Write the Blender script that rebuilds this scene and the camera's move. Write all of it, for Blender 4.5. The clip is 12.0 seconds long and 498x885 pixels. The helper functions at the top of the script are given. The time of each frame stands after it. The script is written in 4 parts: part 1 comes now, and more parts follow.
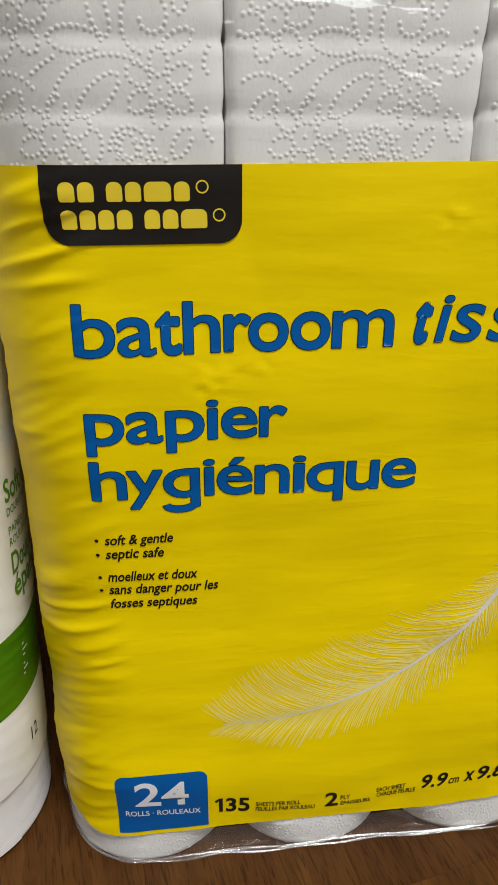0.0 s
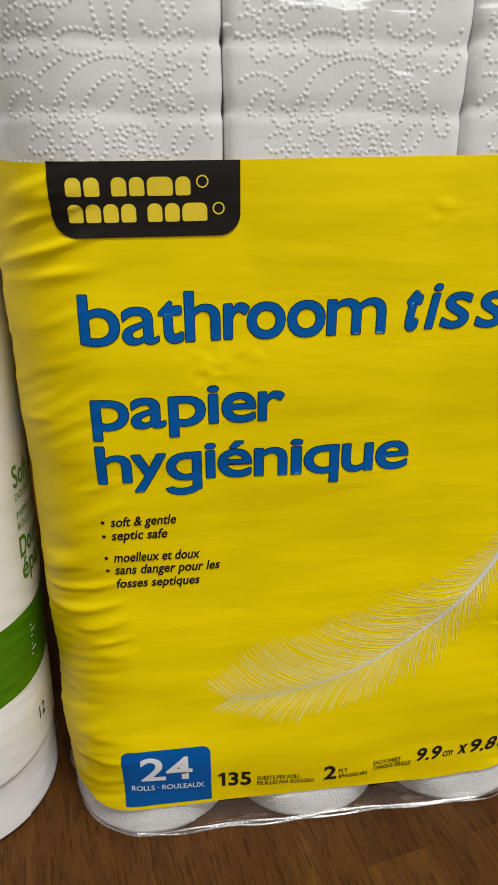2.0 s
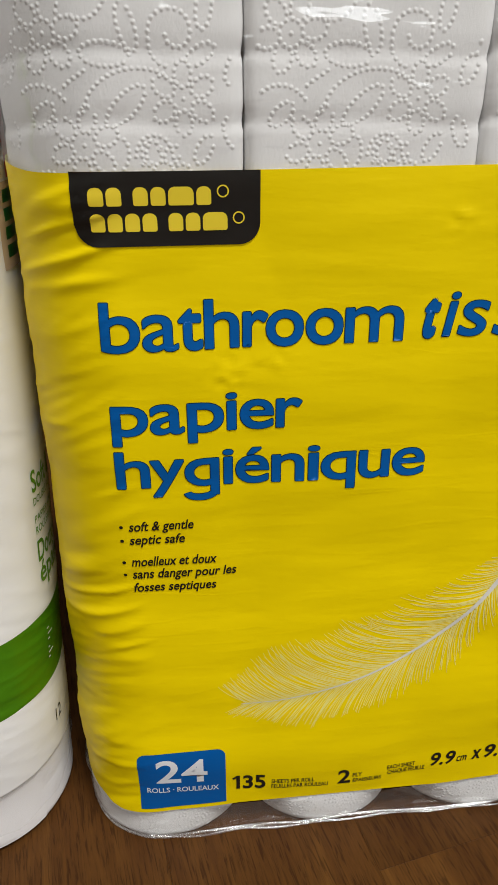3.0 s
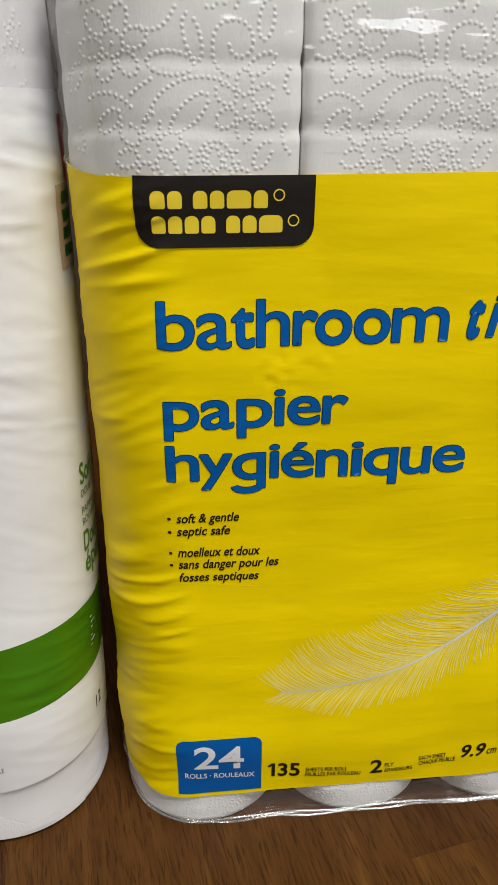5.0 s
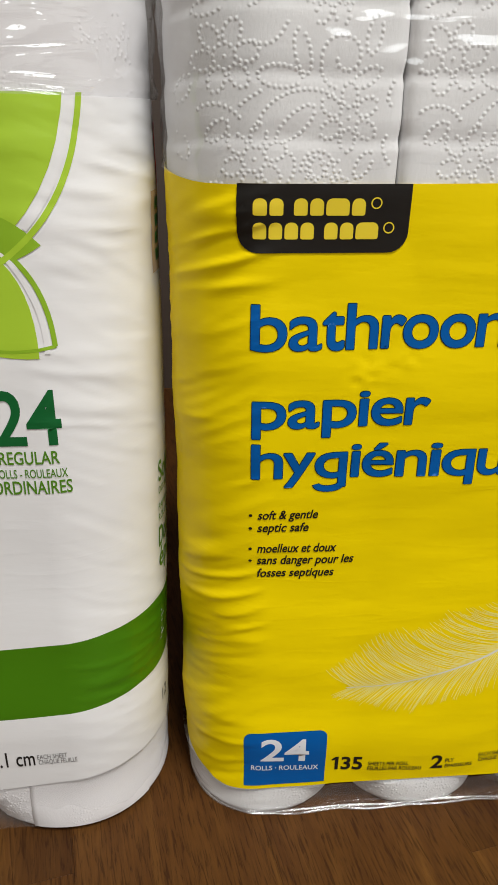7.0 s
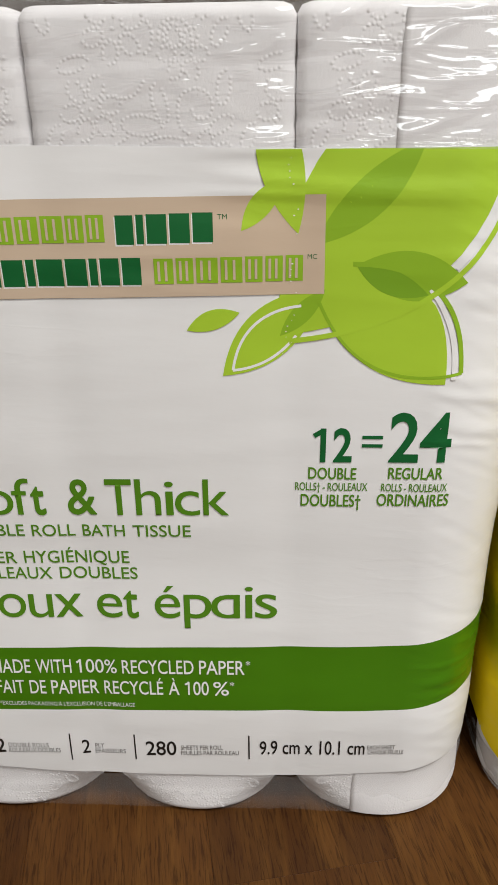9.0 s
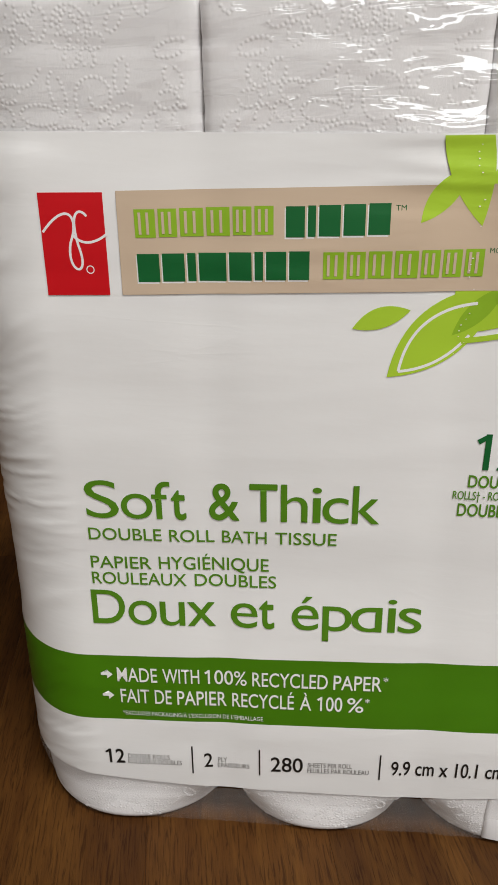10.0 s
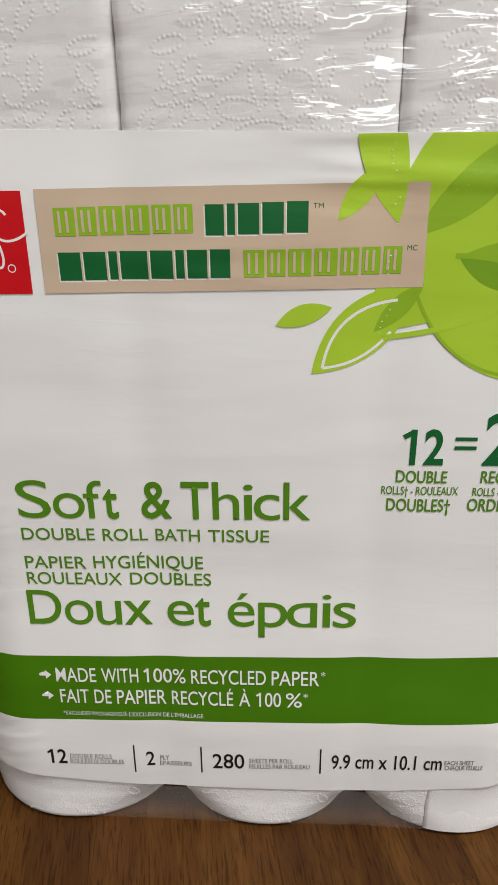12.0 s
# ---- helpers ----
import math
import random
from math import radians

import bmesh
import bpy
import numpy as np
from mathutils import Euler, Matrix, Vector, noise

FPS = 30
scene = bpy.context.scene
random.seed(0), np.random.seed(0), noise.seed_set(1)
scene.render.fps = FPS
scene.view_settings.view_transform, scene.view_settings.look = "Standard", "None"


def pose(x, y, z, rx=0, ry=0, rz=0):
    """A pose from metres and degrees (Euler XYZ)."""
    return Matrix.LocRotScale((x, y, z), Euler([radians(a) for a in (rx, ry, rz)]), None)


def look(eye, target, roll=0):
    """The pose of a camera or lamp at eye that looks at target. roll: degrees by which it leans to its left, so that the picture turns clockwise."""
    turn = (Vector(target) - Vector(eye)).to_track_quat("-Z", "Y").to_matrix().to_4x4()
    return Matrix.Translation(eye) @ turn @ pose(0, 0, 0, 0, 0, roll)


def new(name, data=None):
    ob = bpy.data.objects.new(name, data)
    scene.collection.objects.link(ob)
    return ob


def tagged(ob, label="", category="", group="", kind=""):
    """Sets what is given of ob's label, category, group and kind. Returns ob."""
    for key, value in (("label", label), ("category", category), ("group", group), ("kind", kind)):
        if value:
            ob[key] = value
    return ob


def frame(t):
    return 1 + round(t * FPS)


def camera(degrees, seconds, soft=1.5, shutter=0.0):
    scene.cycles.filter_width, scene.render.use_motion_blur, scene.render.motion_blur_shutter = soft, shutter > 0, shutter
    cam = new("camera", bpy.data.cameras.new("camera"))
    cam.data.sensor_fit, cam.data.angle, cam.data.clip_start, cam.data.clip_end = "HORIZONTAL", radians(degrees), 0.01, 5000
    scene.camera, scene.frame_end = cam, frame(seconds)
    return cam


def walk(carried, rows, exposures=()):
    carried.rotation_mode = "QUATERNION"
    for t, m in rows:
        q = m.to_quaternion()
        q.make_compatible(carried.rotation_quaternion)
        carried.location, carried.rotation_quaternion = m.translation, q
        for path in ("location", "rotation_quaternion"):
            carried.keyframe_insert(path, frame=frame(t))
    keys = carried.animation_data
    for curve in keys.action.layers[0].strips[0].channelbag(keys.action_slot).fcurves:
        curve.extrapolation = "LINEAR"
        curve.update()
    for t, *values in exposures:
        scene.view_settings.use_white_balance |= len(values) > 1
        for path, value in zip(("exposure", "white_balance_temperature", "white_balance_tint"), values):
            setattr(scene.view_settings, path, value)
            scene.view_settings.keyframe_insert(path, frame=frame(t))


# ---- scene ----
cam = camera(38.5, 12.0)
METRES, EYE, TILT, LEAN, TURN = 0.3627, 0.3493, 0.0, 0.0, -6.3
ROWS = [
    (0.0, 0.0, 0.0, 0.0, 0.09, -25.47, -0.2),
    (0.5, 0.0571, 0.0051, -0.0083, -0.68, -25.67, -0.14),
    (1.0, 0.102, -0.0102, -0.0041, -1.07, -25.81, -0.1),
    (1.5, 0.0443, -0.0254, 0.0046, -0.89, -25.74, -0.02),
    (2.0, -0.0047, -0.0369, 0.0016, -0.48, -25.71, 0.1),
    (2.5, -0.0131, -0.042, 0.0054, -0.1, -25.68, 0.17),
    (3.0, -0.0153, -0.0397, 0.0102, 0.2, -25.67, 0.2),
    (5.0, -0.0575, -0.0659, 0.0174, 1.22, -25.72, -0.1),
    (5.5, -0.0623, -0.0672, 0.0187, 1.39, -25.7, -0.23),
    (6.0, -0.0575, -0.0681, 0.021, 1.63, -25.65, -0.36),
    (6.5, -0.0861, -0.0776, 0.024, 1.99, -25.56, -0.52),
    (8.5, -0.4258, -0.168, 0.0688, 6.94, -25.72, 0.42),
    (9.0, -0.5145, -0.1864, 0.0758, 8.62, -25.43, 0.66),
    (9.5, -0.6185, -0.1828, 0.0674, 10.17, -25.25, 0.83),
    (10.0, -0.6717, -0.1708, 0.0602, 11.28, -25.2, 0.93),
    (10.5, -0.6633, -0.1628, 0.0626, 11.66, -25.19, 0.91),
    (11.0, -0.6311, -0.1632, 0.0634, 11.51, -25.25, 0.86),
    (11.5, -0.6121, -0.1632, 0.0606, 10.93, -25.31, 0.83),
    (12.0, -0.6105, -0.1626, 0.0595, 9.5, -25.36, 0.84),
]
PATH = [(t, pose(0, 0, EYE, TILT, LEAN, TURN) @ pose(METRES * x, METRES * y, METRES * z, 90 + pitch, roll, yaw)) for t, x, y, z, yaw, pitch, roll in ROWS]
PATH.append((6.7, look((-0.043, -0.025, 0.358), (0.110, 1.772, -0.505), 0.7)))
PATH.append((8.3, look((-0.142, -0.046, 0.370), (-0.151, 1.767, -0.475), -0.4)))
walk(cam, sorted(PATH, key=lambda row: row[0]), [(0.0, -0.33), (3.0, -0.30), (6.5, -0.23), (8.5, -0.12), (12.0, -0.12)])

# ---------------------------------------------------------------- light
room_world = bpy.data.worlds.new("room_world")
room_world.use_nodes = True
room_world.node_tree.nodes["Background"].inputs[0].default_value = (0.9, 0.95, 1.0, 1)
room_world.node_tree.nodes["Background"].inputs[1].default_value = 0.1
scene.world = room_world


def area(name, m, w, h, watts, colour):
    d = bpy.data.lights.new(name, "AREA")
    d.shape, d.size, d.size_y, d.energy, d.color = "RECTANGLE", w, h, watts, colour
    ob = new(name, d)
    ob.matrix_world = m
    return ob


area("ceiling_lamp_light", look((0.5, -0.6, 2.4), (0.4, -0.45, 0)), 0.9, 0.5, 70, (1.0, 0.985, 0.95))
# Added area lamp behind the camera; the wall there has no window.
area("rear_fill_light", look((0.7, -2.05, 1.6), (0.0, 0.1, 0.3)), 1.8, 1.1, 30, (0.94, 0.985, 1.0))



# ---------------------------------------------------------------- materials
def material(name):
    m = bpy.data.materials.new(name)
    m.use_nodes = True
    t = m.node_tree
    return m, t, t.nodes["Principled BSDF"]


def node(t, kind, **kw):
    n = t.nodes.new(kind)
    for k, v in kw.items():
        if k in n.inputs:
            n.inputs[k].default_value = v
    return n


def bump(t, b, height, strength, distance):
    n = node(t, "ShaderNodeBump", Strength=strength, Distance=distance)
    t.links.new(height, n.inputs["Height"])
    t.links.new(n.outputs[0], b.inputs["Normal"])
    return n


def coords(t, scale):
    c = node(t, "ShaderNodeTexCoord")
    m = node(t, "ShaderNodeMapping")
    m.inputs["Scale"].default_value = scale
    t.links.new(c.outputs["Object"], m.inputs["Vector"])
    return m.outputs[0]


def ramp(t, fac, stops):
    r = node(t, "ShaderNodeValToRGB")
    e = r.color_ramp.elements
    while len(e) < len(stops):
        e.new(0.5)
    for k, (p, c) in zip(e, stops):
        k.position, k.color = p, (*c, 1)
    t.links.new(fac, r.inputs[0])
    return r.outputs[0]


def film_print(name, colour, rough=0.3, vary=0.05, relief=0.1, shine=0.45):
    """Ink on stretched polythene film: glossy, with fine stretch marks."""
    m, t, b = material(name)
    n1 = node(t, "ShaderNodeTexNoise", Scale=1.0, Detail=3.0)
    t.links.new(coords(t, (9, 9, 22)), n1.inputs["Vector"])
    c = ramp(t, n1.outputs[0], [(0.3, tuple(x * (1 - vary) for x in colour)), (0.7, tuple(min(1, x * (1 + vary)) for x in colour))])
    t.links.new(c, b.inputs["Base Color"])
    n2 = node(t, "ShaderNodeTexNoise", Scale=1.0, Detail=4.0, Roughness=0.55)
    t.links.new(coords(t, (28, 28, 130)), n2.inputs["Vector"])
    n3 = node(t, "ShaderNodeTexNoise", Scale=1.0, Detail=1.5, Roughness=0.5, Distortion=0.7)
    t.links.new(coords(t, (15, 15, 75)), n3.inputs["Vector"])
    n4 = node(t, "ShaderNodeTexNoise", Scale=1.0, Detail=2.0)
    t.links.new(coords(t, (9, 9, 14)), n4.inputs["Vector"])
    ridge = ramp(t, n3.outputs[0], [(0.44, (0, 0, 0)), (0.495, (1, 1, 1)), (0.56, (0, 0, 0))])
    gate = ramp(t, n4.outputs[0], [(0.46, (0, 0, 0)), (0.62, (1, 1, 1))])
    fold = node(t, "ShaderNodeMath")
    fold.operation = "MULTIPLY"
    t.links.new(ridge, fold.inputs[0])
    t.links.new(gate, fold.inputs[1])
    both = node(t, "ShaderNodeMath")
    both.operation = "MULTIPLY_ADD"
    both.inputs[1].default_value = 0.14
    t.links.new(fold.outputs[0], both.inputs[0])
    t.links.new(n2.outputs[0], both.inputs[2])
    bump(t, b, both.outputs[0], relief, 0.0016)
    b.inputs["Roughness"].default_value = rough
    b.inputs["Specular IOR Level"].default_value = shine
    return m


def clear_film(name, haze, relief, scale, gloss_low, gloss_high, rough):
    """Clear wrap: mostly see-through, with a gloss that rises at glancing angles and a faint haze."""
    m, t, b = material(name)
    t.nodes.remove(b)
    out = t.nodes["Material Output"]
    see = node(t, "ShaderNodeBsdfTransparent", Color=(0.985, 0.985, 0.985, 1))
    gloss = node(t, "ShaderNodeBsdfGlossy", Roughness=rough)
    milk = node(t, "ShaderNodeBsdfDiffuse", Color=(0.8, 0.79, 0.78, 1))
    n = node(t, "ShaderNodeTexNoise", Scale=1.0, Detail=2.0, Roughness=0.5, Distortion=0.8)
    t.links.new(coords(t, scale), n.inputs["Vector"])
    bp = node(t, "ShaderNodeBump", Strength=relief, Distance=0.003)
    t.links.new(n.outputs[0], bp.inputs["Height"])
    t.links.new(bp.outputs[0], gloss.inputs["Normal"])
    lw = node(t, "ShaderNodeLayerWeight", Blend=0.5)
    pw = node(t, "ShaderNodeMath")
    pw.operation = "POWER"
    pw.inputs[1].default_value = 4.0
    t.links.new(lw.outputs["Facing"], pw.inputs[0])
    rg = node(t, "ShaderNodeMapRange")
    rg.inputs["To Min"].default_value = gloss_low
    rg.inputs["To Max"].default_value = gloss_high
    t.links.new(pw.outputs[0], rg.inputs["Value"])
    a = node(t, "ShaderNodeMixShader", Fac=haze)
    t.links.new(see.outputs[0], a.inputs[1])
    t.links.new(milk.outputs[0], a.inputs[2])
    mx = node(t, "ShaderNodeMixShader")
    t.links.new(rg.outputs[0], mx.inputs[0])
    t.links.new(a.outputs[0], mx.inputs[1])
    t.links.new(gloss.outputs[0], mx.inputs[2])
    t.links.new(mx.outputs[0], out.inputs[0])
    return m


def paper(name, colour, grain=0.25):
    m, t, b = material(name)
    n1 = node(t, "ShaderNodeTexNoise", Scale=40.0, Detail=2.0)
    t.links.new(coords(t, (1, 1, 1)), n1.inputs["Vector"])
    c = ramp(t, n1.outputs[0], [(0.3, tuple(x * 0.95 for x in colour)), (0.7, colour)])
    t.links.new(c, b.inputs["Base Color"])
    n2 = node(t, "ShaderNodeTexNoise", Scale=900.0, Detail=3.0, Roughness=0.7)
    t.links.new(coords(t, (1, 1, 0.6)), n2.inputs["Vector"])
    bump(t, b, n2.outputs[0], grain, 0.0006)
    b.inputs["Roughness"].default_value = 0.95
    b.inputs["Specular IOR Level"].default_value = 0.1
    return m


def wood():
    """Oiled reddish-brown floor strips: long grain, dark pores, each strip a little different."""
    m, t, b = material("brown_wood_strip")
    info = node(t, "ShaderNodeObjectInfo")
    isl = node(t, "ShaderNodeNewGeometry")
    rnd = node(t, "ShaderNodeMath")
    rnd.operation = "ADD"
    t.links.new(info.outputs["Random"], rnd.inputs[0])
    t.links.new(isl.outputs["Random Per Island"], rnd.inputs[1])
    mul = node(t, "ShaderNodeMath")
    mul.operation = "MULTIPLY"
    mul.inputs[1].default_value = 37.0
    t.links.new(rnd.outputs[0], mul.inputs[0])
    c = node(t, "ShaderNodeTexCoord")
    comb = node(t, "ShaderNodeCombineXYZ")
    t.links.new(mul.outputs[0], comb.inputs[0])
    t.links.new(mul.outputs[0], comb.inputs[1])
    add = node(t, "ShaderNodeVectorMath")
    add.operation = "ADD"
    t.links.new(c.outputs["Object"], add.inputs[0])
    t.links.new(comb.outputs[0], add.inputs[1])

    def grain(scale, detail, dist):
        mp = node(t, "ShaderNodeMapping")
        mp.inputs["Scale"].default_value = scale
        t.links.new(add.outputs[0], mp.inputs["Vector"])
        n = node(t, "ShaderNodeTexNoise", Scale=1.0, Detail=detail, Roughness=0.6, Distortion=dist)
        t.links.new(mp.outputs[0], n.inputs["Vector"])
        return n.outputs[0]

    broad = grain((38, 3.2, 1), 4, 0.9)
    fine = grain((760, 62, 1), 3, 0.6)
    base = ramp(t, broad, [(0.28, (0.043, 0.0160, 0.0042)), (0.48, (0.056, 0.0222, 0.0056)), (0.62, (0.072, 0.0302, 0.0074)), (0.78, (0.116, 0.051, 0.012))])
    pores = ramp(t, fine, [(0.36, (0.48, 0.44, 0.42)), (0.47, (1, 1, 1)), (0.66, (1.22, 1.2, 1.12))])
    mixp = node(t, "ShaderNodeMix")
    mixp.data_type, mixp.blend_type = "RGBA", "MULTIPLY"
    mixp.inputs[0].default_value = 0.85
    t.links.new(base, mixp.inputs[6])
    t.links.new(pores, mixp.inputs[7])
    tone = ramp(t, rnd.outputs[0], [(0.0, (0.72, 0.68, 0.66)), (0.3, (1.1, 1.1, 1.05)), (0.6, (0.85, 0.8, 0.76)), (1.0, (1.35, 1.35, 1.25))])
    mixt = node(t, "ShaderNodeMix")
    mixt.data_type, mixt.blend_type = "RGBA", "MULTIPLY"
    mixt.inputs[0].default_value = 1.0
    t.links.new(mixp.outputs[2], mixt.inputs[6])
    t.links.new(tone, mixt.inputs[7])
    t.links.new(mixt.outputs[2], b.inputs["Base Color"])
    bump(t, b, fine, 0.25, 0.0006)
    b.inputs["Roughness"].default_value = 0.5
    b.inputs["Specular IOR Level"].default_value = 0.12
    return m


def plain(name, colour, rough=0.8, vary=0.06, scale=6.0):
    m, t, b = material(name)
    n1 = node(t, "ShaderNodeTexNoise", Scale=scale, Detail=4.0)
    t.links.new(coords(t, (1, 1, 1)), n1.inputs["Vector"])
    t.links.new(ramp(t, n1.outputs[0], [(0.3, tuple(x * (1 - vary) for x in colour)), (0.7, colour)]), b.inputs["Base Color"])
    bump(t, b, n1.outputs[0], 0.1, 0.002)
    b.inputs["Roughness"].default_value = rough
    return m


YELLOW = film_print("yellow_film", (0.90, 0.68, 0.0005), 0.38, 0.04, 0.2, 0.5)
YELLOW.node_tree.nodes["Principled BSDF"].inputs["IOR"].default_value = 1.22
BLACK = film_print("black_ink", (0.012, 0.011, 0.01), 0.3)
BLUE = film_print("blue_ink", (0.0006, 0.108, 0.40), 0.34, shine=0.25)
DARK_RIM = film_print("dark_outline_ink", (0.004, 0.03, 0.05), 0.3)
FEATHER = film_print("feather_white_ink", (0.90, 0.80, 0.24), 0.35)
QUILL = film_print("quill_white_ink", (0.74, 0.72, 0.66), 0.35)
BADGE_TEXT = film_print("badge_pale_ink", (0.8, 0.82, 0.86), 0.35)
TAB_YELLOW = film_print("tab_yellow_ink", (0.85, 0.66, 0.04), 0.3)
WHITE = film_print("white_film", (0.835, 0.835, 0.838), 0.26, 0.02, 0.11)
GREEN = film_print("grass_green_ink", (0.085, 0.235, 0.012), 0.3)
BAND = film_print("band_green_ink", (0.058, 0.19, 0.004), 0.3)
FOREST = film_print("forest_green_ink", (0.006, 0.12, 0.03), 0.3)
LIME = film_print("lime_ink", (0.40, 0.61, 0.04), 0.3)
LIME_MID = film_print("lime_overprint_ink", (0.27, 0.47, 0.025), 0.3)
LIME_DEEP = film_print("lime_double_overprint_ink", (0.19, 0.37, 0.02), 0.3)
TAN = film_print("tan_ink", (0.60, 0.47, 0.35), 0.22)
RED = film_print("red_ink", (0.58, 0.006, 0.012), 0.3)
GREY_INK = film_print("grey_ink", (0.2, 0.19, 0.19), 0.35)
CLEAR_TOP = clear_film("clear_wrap", 0.02, 0.5, (12, 12, 60), 0.12, 0.45, 0.09)
CLEAR_CRISP = clear_film("crinkled_clear_wrap", 0.10, 0.8, (26, 26, 140), 0.16, 0.5, 0.07)
CLEAR_SKIRT = clear_film("hazy_clear_skirt", 0.11, 0.5, (18, 18, 60), 0.06, 0.3, 0.15)
CLEAR_FOOT = clear_film("glossy_clear_foot", 0.06, 0.7, (12, 12, 70), 0.22, 0.6, 0.12)
TISSUE = paper("embossed_tissue", (0.80, 0.80, 0.80))
TISSUE_B = paper("recycled_tissue", (0.79, 0.775, 0.785))
WOOD = wood()
WALL = plain("matt_wall_paint", (0.55, 0.52, 0.48), 0.9)
# Wall brown darkened so the colour holds the shade between the packs.
SHADE_WALL = plain("gap_shade_brown", (0.06, 0.042, 0.032), 0.6)
CEIL = plain("white_ceiling_paint", (0.8, 0.79, 0.77), 0.9)
GAP = plain("dark_joint_filler", (0.03, 0.016, 0.008), 0.9)


# ---------------------------------------------------------------- helpers
def obj(name, bm, mat, parent=None, label="", smooth=False):
    me = bpy.data.meshes.new(name)
    bm.to_mesh(me)
    bm.free()
    me.materials.append(mat)
    if smooth:
        me.polygons.foreach_set("use_smooth", [True] * len(me.polygons))
    ob = new(name, me)
    ob.parent = parent
    if label:
        ob["label"] = label
    return ob


def part(name, bm, mat, parent, label="", smooth=False):
    return obj(name, bm, mat, parent, label, smooth)


def see_through(ob):
    """Clear film lets the room's light through."""
    ob.visible_shadow = False
    return ob


def box(bm, x0, y0, z0, x1, y1, z1):
    v = [bm.verts.new((x, y, z)) for z in (z0, z1) for x, y in ((x0, y0), (x1, y0), (x1, y1), (x0, y1))]
    for f in ((3, 2, 1, 0), (4, 5, 6, 7), (0, 1, 5, 4), (1, 2, 6, 5), (2, 3, 7, 6), (3, 0, 4, 7)):
        bm.faces.new([v[i] for i in f])


def step(a, b, x):
    u = min(1, max(0, (x - a) / (b - a)))
    return u * u * (3 - 2 * u)


class Wrap:
    """The skin of a shrink-wrapped pack: a rounded rectangle in plan; s runs round it from the middle of the front, z up."""

    def __init__(self, xc, half, radius, depth, front, ripple, crease, seams, seed, crinkle=0.0, spots=(), extra=0.0, inset=None):
        self.xc, self.half, self.r, self.depth, self.front = xc, half, radius, depth, front
        self.ripple, self.crease, self.seams, self.seed = ripple, crease, seams, seed
        self.crinkle, self.spots, self.extra = crinkle, spots, extra
        self.inset = inset
        self.flat = half - radius
        self.arc = radius * math.pi / 2
        self.side = depth - 2 * radius
        self.full = self.flat + self.arc + self.side + self.arc + self.flat

    def ring(self, s):
        g = -1 if s < 0 else 1
        a = abs(s)
        flat = self.flat + (self.extra if s > 0 else 0.0)
        if a <= flat:
            return g * a, 0.0, 0.0, -1.0
        a -= flat
        if a <= self.arc:
            t = a / self.r
            return g * (flat + self.r * math.sin(t)), self.r * (1 - math.cos(t)), g * math.sin(t), -math.cos(t)
        a -= self.arc
        if a <= self.side:
            return g * (flat + self.r), self.r + a, g * 1.0, 0.0
        a -= self.side
        if a <= self.arc:
            t = a / self.r
            return g * (flat + self.r * math.cos(t)), self.depth - self.r + self.r * math.sin(t), g * math.cos(t), math.sin(t)
        a -= self.arc
        return g * (flat - a), self.depth, 0.0, 1.0

    def squeeze(self, x, z):
        """Pulls in the narrow sides near the foot; x from the middle of the pack."""
        return x - self.inset(1 if x > 0 else -1, z) * (1 if x > 0 else -1) * min(1.0, abs(x / self.half)) ** 4

    def bumps(self, s, z):
        d = self.ripple * noise.noise((s * 7 + 3 * z, z * 30 + 3 * s, self.seed))
        d += 0.2 * self.ripple * noise.noise((s * 22, z * 85 - 9 * s, self.seed + 5))
        c = step(self.flat * 0.92, self.flat + 0.022, abs(s)) * (1 - 0.6 * step(self.flat + 0.45 * self.arc, self.flat + self.arc, abs(s)))
        if c > 0:
            slope = 0.30 * noise.noise((z * 9, self.seed, 2.0 if s < 0 else 6.0)) + 0.22
            q = (z + abs(s) * slope) * 92
            n = noise.noise((abs(s) * 11, q, self.seed + (11 if s < 0 else 13)))
            gate = step(-0.15, 0.35, noise.noise((s * 16, z * 22, self.seed + 23)))
            d += self.crease * c * gate * math.exp(-((n * 5.2) ** 2))
            d += self.crease * 0.3 * c * noise.noise((s * 30, z * 60, self.seed + 17))
            n = noise.noise((abs(s) * 20, (z + abs(s) * (slope + 0.25)) * 120, self.seed + 19))
            d += self.crease * 0.34 * c * math.exp(-((n * 3.6) ** 2))
        if self.crinkle and z > 0.28:
            n = noise.noise((s * 6, z * 75 + 4 * s, self.seed + 51))
            d += self.crinkle * step(0.28, 0.335, z) * math.exp(-((n * 4.5) ** 2)) * step(-0.2, 0.3, noise.noise((s * 11, z * 30, self.seed + 57)))
        for a, b, r, up in self.spots:
            q = ((s - a) ** 2 + (z - b) ** 2) / (r * r)
            if q < 4:
                d += up * math.exp(-1.5 * q) * noise.noise((s * 230, z * 230, self.seed + 61))
        for k in self.seams:
            d -= 0.0007 * math.exp(-(((s - k) / 0.012) ** 2))
        return max(d, -0.0009)

    def at(self, s, z, lift=0.0, wild=0.0):
        x, y, nx, ny = self.ring(s)
        d = self.bumps(s, z) + lift
        if wild:
            n1 = noise.noise((s * 9 + z * 6, z * 42 - s * 14, self.seed + 31))
            n2 = noise.noise((s * 20 - z * 25, z * 70 + s * 22, self.seed + 37))
            d += wild * (max(0.0, 1 - abs(n1) * 7) + 0.6 * max(0.0, 1 - abs(n2) * 6))
            d += 0.5 * wild * noise.noise((s * 12, z * 16, self.seed + 41))
        return Vector((self.xc + self.squeeze(x + nx * d, z), self.front(z) + y + ny * d, z))


